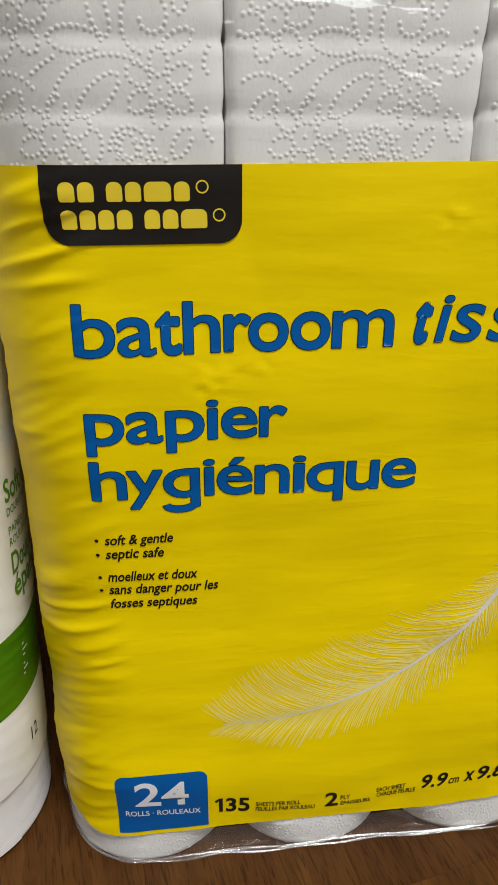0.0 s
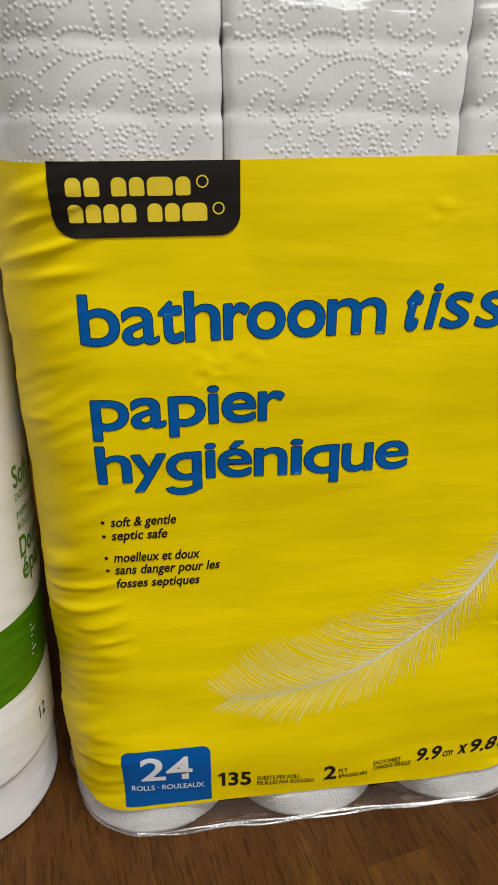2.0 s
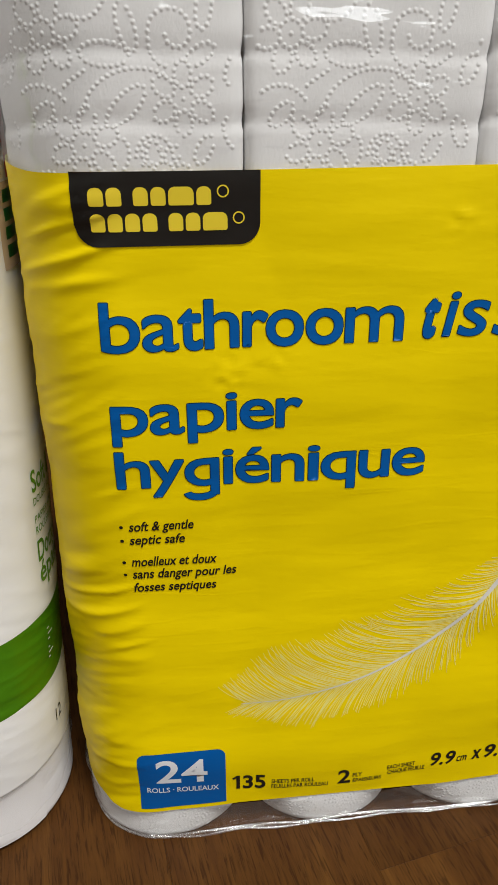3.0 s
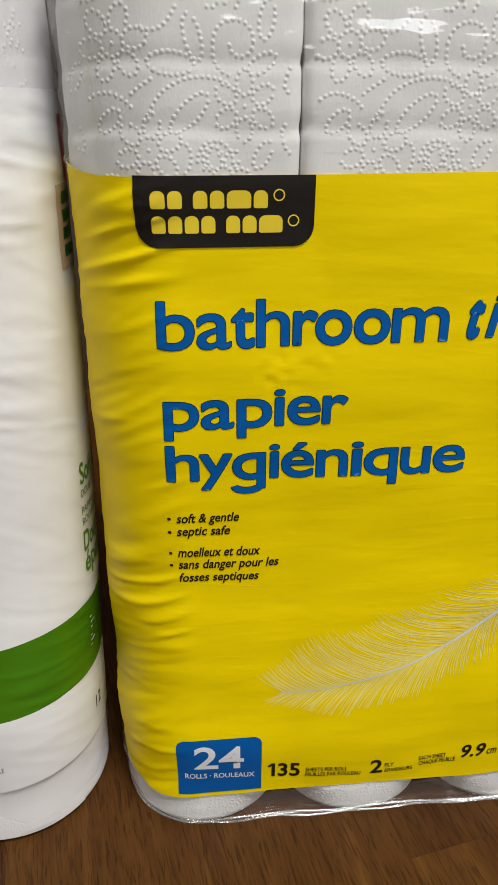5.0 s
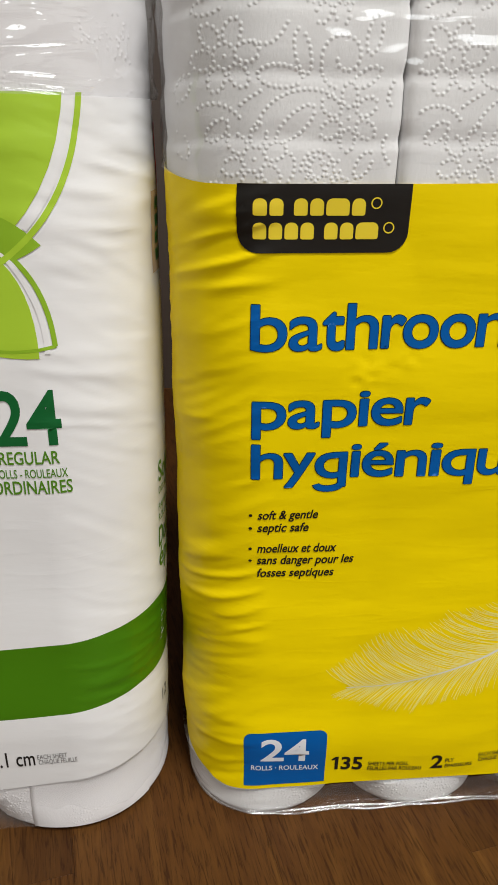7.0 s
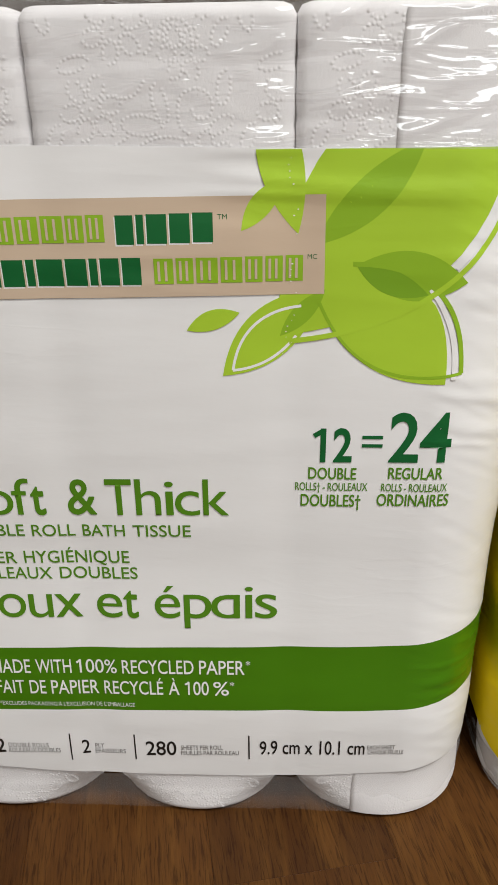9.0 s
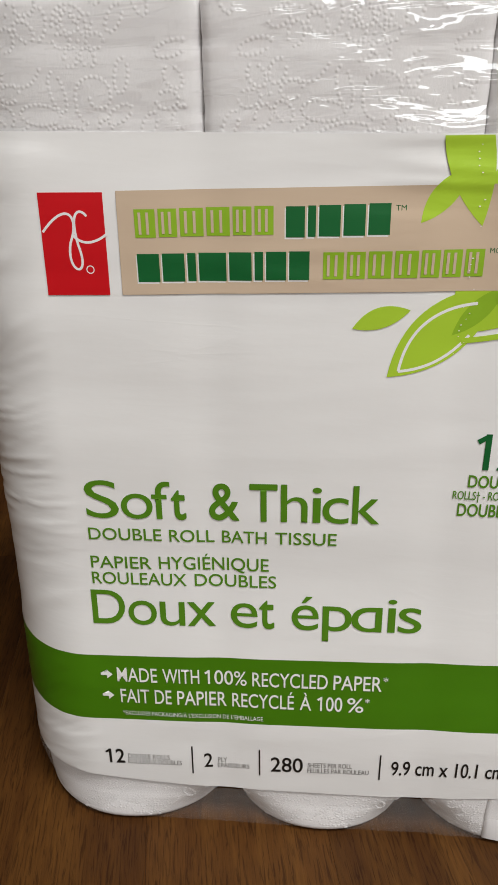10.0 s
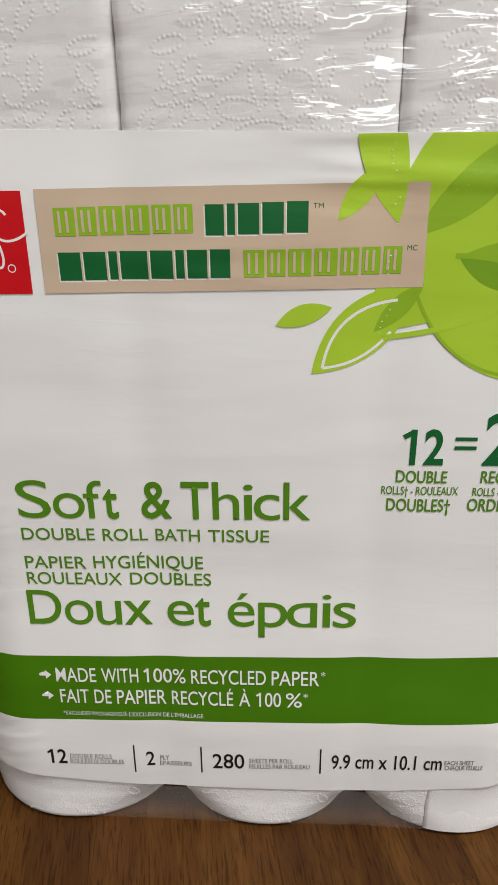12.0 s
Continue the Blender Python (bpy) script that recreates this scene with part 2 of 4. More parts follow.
def sheet(wrap, low, high, ds, dz, lift=0.0, wild=0.0, cap=None, tuck=0.0):
    """A closed ring of film between the heights low(s) and high(s); tuck draws its lower edge in."""
    bm = bmesh.new()
    n = int(2 * wrap.full / ds)
    ss = [-wrap.full + 2 * wrap.full * i / n for i in range(n)]
    m = max(1, int((high(0) - low(0)) / dz))
    rows = []
    for j in range(m + 1):
        rows.append([bm.verts.new(wrap.at(s, low(s) + (high(s) - low(s)) * j / m, lift - tuck * (1 - j / m) ** 2, wild)) for s in ss])
    if cap:
        for k, (shrink, up) in enumerate(cap):
            row = []
            for s in ss:
                p = wrap.at(s, high(s), lift, 0)
                c = Vector((wrap.xc, wrap.front(p.z) + wrap.depth / 2, p.z))
                q = c + (p - c) * shrink
                row.append(bm.verts.new((q.x, q.y, p.z + up)))
            rows.append(row)
    for a, b in zip(rows, rows[1:]):
        for i in range(n):
            k = (i + 1) % n
            bm.faces.new((a[i], a[k], b[k], b[i]))
    return bm


def hem(wrap, z, tuck, thick, seed):
    """A crumpled, rolled-up lower edge of film round a pack."""
    bm = bmesh.new()
    n, m = int(2 * wrap.full / 0.002), 7
    rows = []
    for i in range(n):
        s = -wrap.full + 2 * wrap.full * i / n
        k = thick * (0.75 + 0.6 * noise.noise((s * 45, seed, 1.0)))
        c = wrap.at(s, z + 0.0036 * noise.noise((s * 26, seed, 4.0)), -tuck + 0.0012 * noise.noise((s * 33, seed, 7.0)))
        nx, ny = wrap.ring(s)[2:]
        row = []
        for j in range(m):
            t = 2 * math.pi * j / m
            row.append(bm.verts.new((c.x + nx * k * math.cos(t), c.y + ny * k * math.cos(t), max(0.0003, c.z + 1.5 * k * math.sin(t)))))
        rows.append(row)
    for i in range(n):
        a, b = rows[i], rows[(i + 1) % n]
        for j in range(m):
            q = (j + 1) % m
            bm.faces.new((a[j], b[j], b[q], a[q]))
    bmesh.ops.recalc_face_normals(bm, faces=bm.faces[:])
    return bm


def to_wrap(bm, wrap, lift, grid=0.002):
    """Cuts a flat drawing in (s, z) into small pieces and lays it on the film."""
    bmesh.ops.triangulate(bm, faces=bm.faces[:])
    for axis in (0, 1):
        lo = min(v.co[axis] for v in bm.verts)
        hi = max(v.co[axis] for v in bm.verts)
        k = math.floor(lo / grid) + 1
        while k * grid < hi:
            co, no = [0, 0, 0], [0, 0, 0]
            co[axis], no[axis] = k * grid, 1
            bmesh.ops.bisect_plane(bm, geom=bm.verts[:] + bm.edges[:] + bm.faces[:], dist=1e-7, plane_co=co, plane_no=no)
            k += 1
    for v in bm.verts:
        v.co = wrap.at(v.co.x, v.co.y, 0.0002 + 0.25 * lift + v.co.z)
    bmesh.ops.recalc_face_normals(bm, faces=bm.faces[:])
    return bm


def letter_outlines(text):
    """Bezier outlines of each character of the built-in font, and how far the pen moves on."""
    made = {}
    for c in sorted(set(text)):
        cu = bpy.data.curves.new("lettering", "FONT")
        cu.body = c
        ob = new("lettering", cu)
        made[c] = (ob, cu)
    depsgraph = bpy.context.evaluated_depsgraph_get()
    table = {}
    for c, (ob, cu) in made.items():
        out = ob.to_curve(depsgraph)
        table[c] = [[(tuple(p.handle_left)[:2], tuple(p.co)[:2], tuple(p.handle_right)[:2]) for p in sp.bezier_points] for sp in out.splines]
        ob.to_curve_clear()
    for ob, cu in made.values():
        bpy.data.objects.remove(ob)
        bpy.data.curves.remove(cu)
    return table


LETTERS = letter_outlines("bathroomtissuepapierhygiéniqueSoft&ThickDouxetépaisxhpq")


def filled(splines, grow):
    """A flat mesh of closed Bezier outlines in millimetres, its strokes thickened by shifted copies a hair above one another."""
    cu = bpy.data.curves.new("outline", "CURVE")
    cu.dimensions, cu.fill_mode, cu.resolution_u = "2D", "FRONT", 5
    for pts in splines:
        sp = cu.splines.new("BEZIER")
        sp.bezier_points.add(len(pts) - 1)
        sp.use_cyclic_u = True
        for p, (l, c, r) in zip(sp.bezier_points, pts):
            p.handle_left_type = p.handle_right_type = "FREE"
            p.handle_left, p.co, p.handle_right = (*l, 0), (*c, 0), (*r, 0)
    ob = bpy.data.objects.new("outline", cu)
    me = bpy.data.meshes.new_from_object(ob)
    bm = bmesh.new()
    count = 12 if grow > 0.05 else 0
    for n in range(count + 1):
        dx = dy = 0.0
        if n < count:
            c, d = math.cos(2 * math.pi * n / count), math.sin(2 * math.pi * n / count)
            k = grow * (abs(c) ** 2.6 + abs(d) ** 2.6) ** (-1 / 2.6)
            dx, dy = k * c, k * d
        first = len(bm.verts)
        bm.from_mesh(me)
        bm.verts.ensure_lookup_table()
        for i in range(first, len(bm.verts)):
            v = bm.verts[i]
            v.co = ((v.co.x + dx) / 1000, (v.co.y + dy) / 1000, 0.000004 * n)
    bpy.data.objects.remove(ob)
    bpy.data.curves.remove(cu)
    bpy.data.meshes.remove(me)
    return bm


def join(into, bm):
    me = bpy.data.meshes.new("piece")
    bm.to_mesh(me)
    bm.free()
    into.from_mesh(me)
    bpy.data.meshes.remove(me)


def glyphs(text, weight, slant):
    """Flat lettering; weight thickens the strokes."""
    cu = bpy.data.curves.new("lettering", "FONT")
    cu.body, cu.shear, cu.resolution_u, cu.fill_mode, cu.offset = text, slant, 4, "FRONT", weight
    ob = bpy.data.objects.new("lettering", cu)
    me = bpy.data.meshes.new_from_object(ob)
    bm = bmesh.new()
    bm.from_mesh(me)
    bpy.data.objects.remove(ob)
    bpy.data.curves.remove(cu)
    bpy.data.meshes.remove(me)
    return bm


class Printer:
    """Lays printed marks on one pack's film."""

    def __init__(self, wrap, parent):
        self.wrap, self.parent = wrap, parent

    def line(self, text, s0, z0, s1, z1, h, ink, weight=0.012, slant=0.0, lift=0.0004, name="printed_text", label=""):
        bm = glyphs(text, weight, slant)
        x0, x1 = min(v.co.x for v in bm.verts), max(v.co.x for v in bm.verts)
        top = max(v.co.y for v in bm.verts)
        ux, uz = (s1 - s0) / (x1 - x0), (z1 - z0) / (x1 - x0)

        def lay(b, up):
            for v in b.verts:
                dx = v.co.x - x0
                v.co = (s0 + ux * dx, z0 + uz * dx + v.co.y * h / top, v.co.z)
            return to_wrap(b, self.wrap, up)

        ob = part(name, lay(bm, lift), ink, self.parent, label or "printed words: " + text, True)
        return ob

    def spell(self, text, spans, z0, z1, xh, asc, desc, ink, stem, slant=0.0, outline=None, rim=0.0003, lift=0.0006):
        """A word whose letters stand at given spans, all with stems of one width; the baseline runs from z0 to z1; heights of x, of h and of a tail."""
        fx, fh, fp = 0.449, 0.682, 0.23
        a, b = spans[0][0], spans[-1][1]

        def build(extra, height):
            full = bmesh.new()
            for c, (l, r) in zip(text.replace(" ", ""), spans):
                shape = LETTERS["q" if c in "gɑ" else c]
                xs = [p[1][0] for sp in shape for p in sp]
                x0, x1 = min(xs), max(xs)
                skew = slant * (asc if c in "ti" else xh)
                l, r = min(l, (l + r - stem - skew) / 2), max(r, (l + r + stem + skew) / 2)
                narrow = (r - l - skew) / (x1 - x0)
                grow = max(0.0, (stem - 0.088 * min(narrow, 1.15 * xh / fx)) / 2)
                wide = max(0.001, r - l - skew - 2 * grow) / (x1 - x0)

                def lay(q):
                    x, y = q
                    if c == "ɑ" and y < 0.02:
                        y = max(y, 0.0)
                    if y < 0:
                        z = grow * 0.6 + y * (desc - 0.4 * grow) / fp
                    elif y < fx:
                        z = grow + y * (xh - 2 * grow) / fx
                    else:
                        z = xh - grow + (y - fx) * (asc - xh) / (fh - fx)
                    px = l + grow + (x - x0) * wide + slant * z
                    return 1000 * px, 1000 * (z0 + (z1 - z0) * (px - a) / (b - a) + z)

                join(full, filled([[(lay(p), lay(q), lay(t)) for p, q, t in sp] for sp in shape], 1000 * (grow + extra)))
                if c == "g":
                    tail = bmesh.new()
                    base = z0 + (z1 - z0) * (l - a) / (b - a) - desc
                    w = stem + 2 * extra
                    add_stroke(tail, bezier([(r - stem / 2, base + 0.0022), (r - stem / 2, base - 0.0016), (l + 0.0012, base - 0.0020), (l + 0.0010 - extra, base + 0.0014)], 24), w * 0.86)
                    join(full, tail)
            return to_wrap(full, self.wrap, height)

        ob = part("printed_text", build(0.0, lift), ink, self.parent, "printed word: " + text.replace("ɑ", "a"), True)
        if outline:
            part("text_outline", build(rim, lift - 0.0005), outline, ob, "thin dark outline round the letters", True)
        return ob

    def patch(self, name, pts, ink, lift=0.0003, label="", clip=None, parent=None):
        bm = bmesh.new()
        bm.faces.new([bm.verts.new((s, z, 0)) for s, z in pts])
        if clip is not None:
            bmesh.ops.triangulate(bm, faces=bm.faces[:])
            bmesh.ops.bisect_plane(bm, geom=bm.verts[:] + bm.edges[:] + bm.faces[:], plane_co=(0, clip, 0), plane_no=(0, 1, 0), clear_outer=True)
        return part(name, to_wrap(bm, self.wrap, lift), ink, parent or self.parent, label, True)

    def stroke(self, name, pts, width, ink, lift=0.0003, label="", clip=None, parent=None):
        """A line of a width that may change along it: width(u), u from 0 to 1."""
        bm = bmesh.new()
        add_stroke(bm, pts, width)
        if clip is not None:
            bmesh.ops.bisect_plane(bm, geom=bm.verts[:] + bm.edges[:] + bm.faces[:], plane_co=(0, clip, 0), plane_no=(0, 1, 0), clear_outer=True)
        return part(name, to_wrap(bm, self.wrap, lift), ink, parent or self.parent, label, True)


def add_stroke(bm, pts, width):
    n = len(pts)
    left, right = [], []
    for i, (s, z) in enumerate(pts):
        a, b = pts[max(0, i - 1)], pts[min(n - 1, i + 1)]
        t = Vector((b[0] - a[0], b[1] - a[1])).normalized()
        w = (width(i / (n - 1)) if callable(width) else width) / 2
        left.append(bm.verts.new((s - t.y * w, z + t.x * w, 0)))
        right.append(bm.verts.new((s + t.y * w, z - t.x * w, 0)))
    for i in range(n - 1):
        bm.faces.new((left[i], right[i], right[i + 1], left[i + 1]))


def rect(s0, z0, s1, z1):
    return [(s0, z0), (s1, z0), (s1, z1), (s0, z1)]


def round_rect(s0, z0, s1, z1, low, high, n=7):
    """Corner radii: low for the two bottom corners, high for the top ones."""
    pts = []
    for cx, cz, r, a0 in ((s0, z0, low, 180), (s1, z0, low, 270), (s1, z1, high, 0), (s0, z1, high, 90)):
        if r == 0:
            pts.append((cx, cz))
            continue
        ox, oz = cx + (r if cx == s0 else -r), cz + (r if cz == z0 else -r)
        for i in range(n + 1):
            a = radians(a0 + 90 * i / n)
            pts.append((ox + r * math.cos(a), oz + r * math.sin(a)))
    return pts


def arc_line(a, b, sag, n=16):
    """A bowed line from a to b; sag is to the left of the way there."""
    (ax, az), (bx, bz) = a, b
    dx, dz = bx - ax, bz - az
    ln = math.hypot(dx, dz)
    return [(ax + dx * i / n - dz / ln * sag * 4 * (i / n) * (1 - i / n), az + dz * i / n + dx / ln * sag * 4 * (i / n) * (1 - i / n)) for i in range(n + 1)]


def leaf(a, b, left, right):
    """A pointed leaf from a to b, bulging by left and right of its midline."""
    return arc_line(a, b, left) + arc_line(b, a, right)[1:-1]


def bezier(p, n):
    out = []
    for i in range(n + 1):
        u = i / n
        w = ((1 - u) ** 3, 3 * u * (1 - u) ** 2, 3 * u * u * (1 - u), u ** 3)
        out.append((sum(k * q[0] for k, q in zip(w, p)), sum(k * q[1] for k, q in zip(w, p))))
    return out


# ---------------------------------------------------------------- paper rolls
class Section:
    """The plan of a squeezed roll: boxy where it presses on its neighbours, round where it is free."""

    def __init__(self, wide, deep, left, right, ends, foot):
        self.wide, self.deep, self.left, self.right, self.ends, self.foot = wide, deep, left, right, ends, foot

    def power(self, x, z):
        n = self.left if x < 0 else self.right
        u = step(0.0, 0.039, z)
        return 1 / ((1 - u) / 2.15 + u / n) if self.foot and n > 2.15 else n

    def width(self, x):
        return self.ends[0] if x < 0 else self.ends[1]

    def polar(self, a, z, r):
        sx, cy = math.sin(a), math.cos(a)
        n = self.power(sx, z)
        k = (abs(sx / self.width(sx)) ** n + abs(cy / self.deep) ** n) ** (-1 / n)
        f = k * r
        return f * sx, -f * cy

    def front(self, x, z):
        n = self.power(x, z)
        return -self.deep * max(0.0, 1 - abs(x / self.width(x)) ** n) ** (1 / n)


def dent(a, z, seed, sag):
    """How far the flank of a roll stands in or out, from its sagging turns of paper."""
    d = 0.0
    zz = z + 0.003 * noise.noise((math.cos(a) * 1.6, math.sin(a) * 1.6, seed))
    for zc in (0.0185, 0.0400, 0.0610, 0.0830):
        d -= sag * (1.0 if zz > zc else 0.75) * math.exp(-((zz - zc) / (0.0045 if zz > zc else 0.0013)) ** 2)
    return d + 0.5 * sag * noise.noise((math.cos(a) * 3, math.sin(a) * 3, z * 60 + seed))


def roll_mesh(sec, height, seed, sag, lean, squeeze):
    """A paper roll: soft rounded ends, slightly creased flank, open card core."""
    bm = bmesh.new()
    n, m = 160, 60
    e = 0.004
    g = sec.deep
    prof = [(0.0205 / g, 0.001), (1 - e / g, 0.0), (1 - e * 0.4 / g, e * 0.25), (1.0, e)]
    for j in range(1, m):
        prof.append((1.0, e + (height - 2 * e) * j / m))
    prof += [(1.0, height - e), (1 - e * 0.4 / g, height - e * 0.25), (1 - e / g, height), (0.0205 / g, height - 0.001)]
    rows = []
    for r, z in prof:
        row = []
        for i in range(n):
            a = 2 * math.pi * i / n
            d = dent(a, z, seed, sag) if r > 0.9 else 0.0
            x, y = sec.polar(a, z, r + d / g)
            row.append(bm.verts.new((squeeze(x, z), lean(z) + y, z)))
        rows.append(row)
    rows.append(rows[0])
    for p, q in zip(rows, rows[1:]):
        for i in range(n):
            k = (i + 1) % n
            bm.faces.new((p[i], p[k], q[k], q[i]))
    bmesh.ops.recalc_face_normals(bm, faces=bm.faces[:])
    return bm


def dotted(pts, gap):
    """Points at even gaps along a line."""
    out, rest = [pts[0]], gap
    for (ax, az), (bx, bz) in zip(pts, pts[1:]):
        ln = math.hypot(bx - ax, bz - az)
        while rest <= ln:
            out.append((ax + (bx - ax) * rest / ln, az + (bz - az) * rest / ln))
            rest += gap
        rest -= ln
    return out


def motif(gap):
    """One repeat, 76 x 60 mm, of the quilted pattern: scrolls, petalled flowers, hollow leaves and long stems."""
    pts = []

    def loop(cx, cz, a, b, turn):
        k = radians(turn)
        c = []
        for i in range(41):
            x, z = a * math.cos(2 * math.pi * i / 40), b * math.sin(2 * math.pi * i / 40)
            c.append((cx + x * math.cos(k) - z * math.sin(k), cz + x * math.sin(k) + z * math.cos(k)))
        pts.extend(dotted(c, gap)[:-1])

    def flower(cx, cz, dist, a, b, turn):
        for k in range(6):
            t = radians(60 * k + turn)
            loop(cx + dist * math.cos(t), cz + dist * math.sin(t), a, b, 60 * k + turn)
        pts.append((cx, cz))

    flower(19.4, 39.6, 7.8, 4.2, 3.0, 10)
    flower(63.6, 20.5, 7.3, 3.9, 2.8, 30)
    flower(30, 6.5, 8.0, 4.1, 2.9, 20)
    flower(56, 58, 6.2, 3.3, 2.5, 0)
    for cx, cz, a, b, turn in ((38.7, 33.7, 8, 3.6, -4), (46.3, 41.2, 7, 2.7, 105), (69.5, 33.6, 5.3, 2.6, 30), (44.5, 18.4, 8.6, 3.3, 42), (16.6, 15.7, 5, 2.7, 42), (52.3, 3.8, 3.4, 4.0, 0), (70, 5, 5, 2.5, 60), (4.5, 29.5, 5, 2.5, 65), (3.5, 10, 5, 2.4, 110), (71, 46.5, 6, 2.5, 80), (14, 55, 6, 2.6, 15)):
        loop(cx, cz, a, b, turn)
    spiral = bezier([(58.5, 39), (58.5, 35), (66, 34), (66.5, 40)], 20) + bezier([(66.5, 40), (67, 48), (53.5, 49), (53, 39.5)], 30)[1:] + bezier([(53, 39.5), (52.5, 33), (55, 31), (58.5, 30)], 20)[1:]
    pts.extend(dotted(spiral, gap))
    for curve in ([(30.4, 16.8), (34, 30), (52, 33), (61, 25.5)], [(10, 22.7), (14, 26), (21, 25), (25, 20)], [(25, 24.4), (28, 27), (31, 28), (33.5, 30)], [(41.5, 9), (46, 9), (46, 0), (41, -2)], [(47, 3), (47.5, 12), (59.5, 12), (59.5, 2)], [(29.5, 44), (34, 42), (38, 44), (41, 50)]):
        pts.extend(dotted(bezier(curve, 30), gap))
    return pts


def emboss_mesh(sec, height, rise, gap, dot, shift, lean, seed, sag, squeeze):
    """Raised quilting dots over the front of a roll."""
    verts, faces = [], []
    taken = set()
    base = motif(gap)
    for tu in range(-1, 3):
        for tv in range(-1, 3):
            for u, v in base:
                x, z = (u + 76 * tu + shift[0]) / 1000, (v + 60 * tv + shift[1]) / 1000
                if not (0.004 < z < height - 0.004) or abs(x) > sec.width(x) * 0.9:
                    continue
                cell = (round(x / 0.0012), round(z / 0.0012))
                if cell in taken:
                    continue
                taken.add(cell)
                k = len(verts)
                slope = (sec.front(x + 0.0005, z) - sec.front(x - 0.0005, z)) / 0.001
                ln = math.hypot(1, slope)
                nx, ny = slope / ln, -1 / ln
                d = dent(math.atan2(x, -sec.front(x, z)), z, seed, sag)
                x, y = x + nx * d, lean(z) + sec.front(x, z) + ny * d
                for rr, hh, m in ((1.75, -0.00002, 8), (1.15, rise * 0.25, 8), (0.6, rise * 0.75, 8), (0.0, rise, 1)):
                    for i in range(m):
                        t = 2 * math.pi * i / 8
                        du = dot * rr * math.cos(t)
                        verts.append((squeeze(x + du / ln + nx * hh, z), y + du * slope / ln + ny * hh, z + dot * rr * math.sin(t)))
                for i in range(8):
                    j = (i + 1) % 8
                    faces.append((k + i, k + j, k + 8 + j, k + 8 + i))
                    faces.append((k + 8 + i, k + 8 + j, k + 16 + j, k + 16 + i))
                    faces.append((k + 16 + i, k + 16 + j, k + 24))
    me = bpy.data.meshes.new("embossing")
    me.from_pydata(verts, [], faces)
    me.polygons.foreach_set("use_smooth", [True] * len(me.polygons))
    return me


def stack_rolls(pack, wrap, deep, boxy, layers, height, depth_rows, mat, rise, gap, dot, sag, name, lift_in, tail):
    """Rolls standing in layers, squeezed side by side between the seams; each follows the bulge of the pack's front."""
    edges = [-wrap.half + 0.0006, *wrap.seams, wrap.half + wrap.extra - 0.0006]
    for j in range(layers):
        z = j * height
        lean = lambda h, z=z: wrap.front(z + h) - wrap.front(z)
        for i in range(3):
            half = (edges[i + 1] - edges[i]) / 2
            sec = Section(half, deep, 2.0 if i == 0 else boxy, 2.0 if i == 2 else boxy, (half, half), j == 0)
            me = bpy.data.meshes.new(name)
            mid = (edges[i] + edges[i + 1]) / 2
            squeeze = lambda x, h, z=z, mid=mid: wrap.squeeze(x + mid, z + h) - mid
            bm = roll_mesh(sec, height, 3.7 * i + j, sag, lean, squeeze)
            bm.to_mesh(me)
            bm.free()
            me.polygons.foreach_set("use_smooth", [True] * len(me.polygons))
            me.materials.append(mat)
            for q in range(depth_rows):
                r = new(name, me)
                r.parent = pack
                r.matrix_basis = pose(wrap.xc + mid, wrap.front(z) + deep + lift_in + q * 2 * deep, z + 0.0006)
                if q == 0 and j in (0, layers - 1):
                    em = emboss_mesh(sec, height, rise, gap, dot, (-40.6 - 5.6 * i, 27.7 if j else 11.0), lean, 3.7 * i + j, sag, squeeze)
                    em.materials.append(mat)
                    tagged(new("embossing", em), kind="stuff").parent = r
                    if tail and i == 2:
                        part("loose_sheet_end", tail_mesh(sec, height, lean, squeeze), mat, r, "free end of the wound paper", True)


def tail_mesh(sec, height, lean, squeeze):
    """The free last sheet of a roll, with an uneven edge standing a little proud."""
    bm = bmesh.new()
    rows = []
    for j in range(25):
        z = 0.003 + (height - 0.006) * j / 24
        x0 = -0.018 + 0.0012 * noise.noise((z * 30, 3.0, 8.0)) + 0.02 * (z - 0.05)
        row = []
        for k in range(24):
            x = x0 + (sec.wide * 0.8 - x0) * max(0, k - 1) / 22
            y = sec.front(x, z) + lean(z) - (0.0001 if k == 0 else 0.00025 * (1 - step(0.0, 0.03, x - x0)) + 0.0001)
            row.append(bm.verts.new((squeeze(x, z), y, z)))
        rows.append(row)
    for a, b in zip(rows, rows[1:]):
        for k in range(23):
            bm.faces.new((a[k], a[k + 1], b[k + 1], b[k]))
    return bm


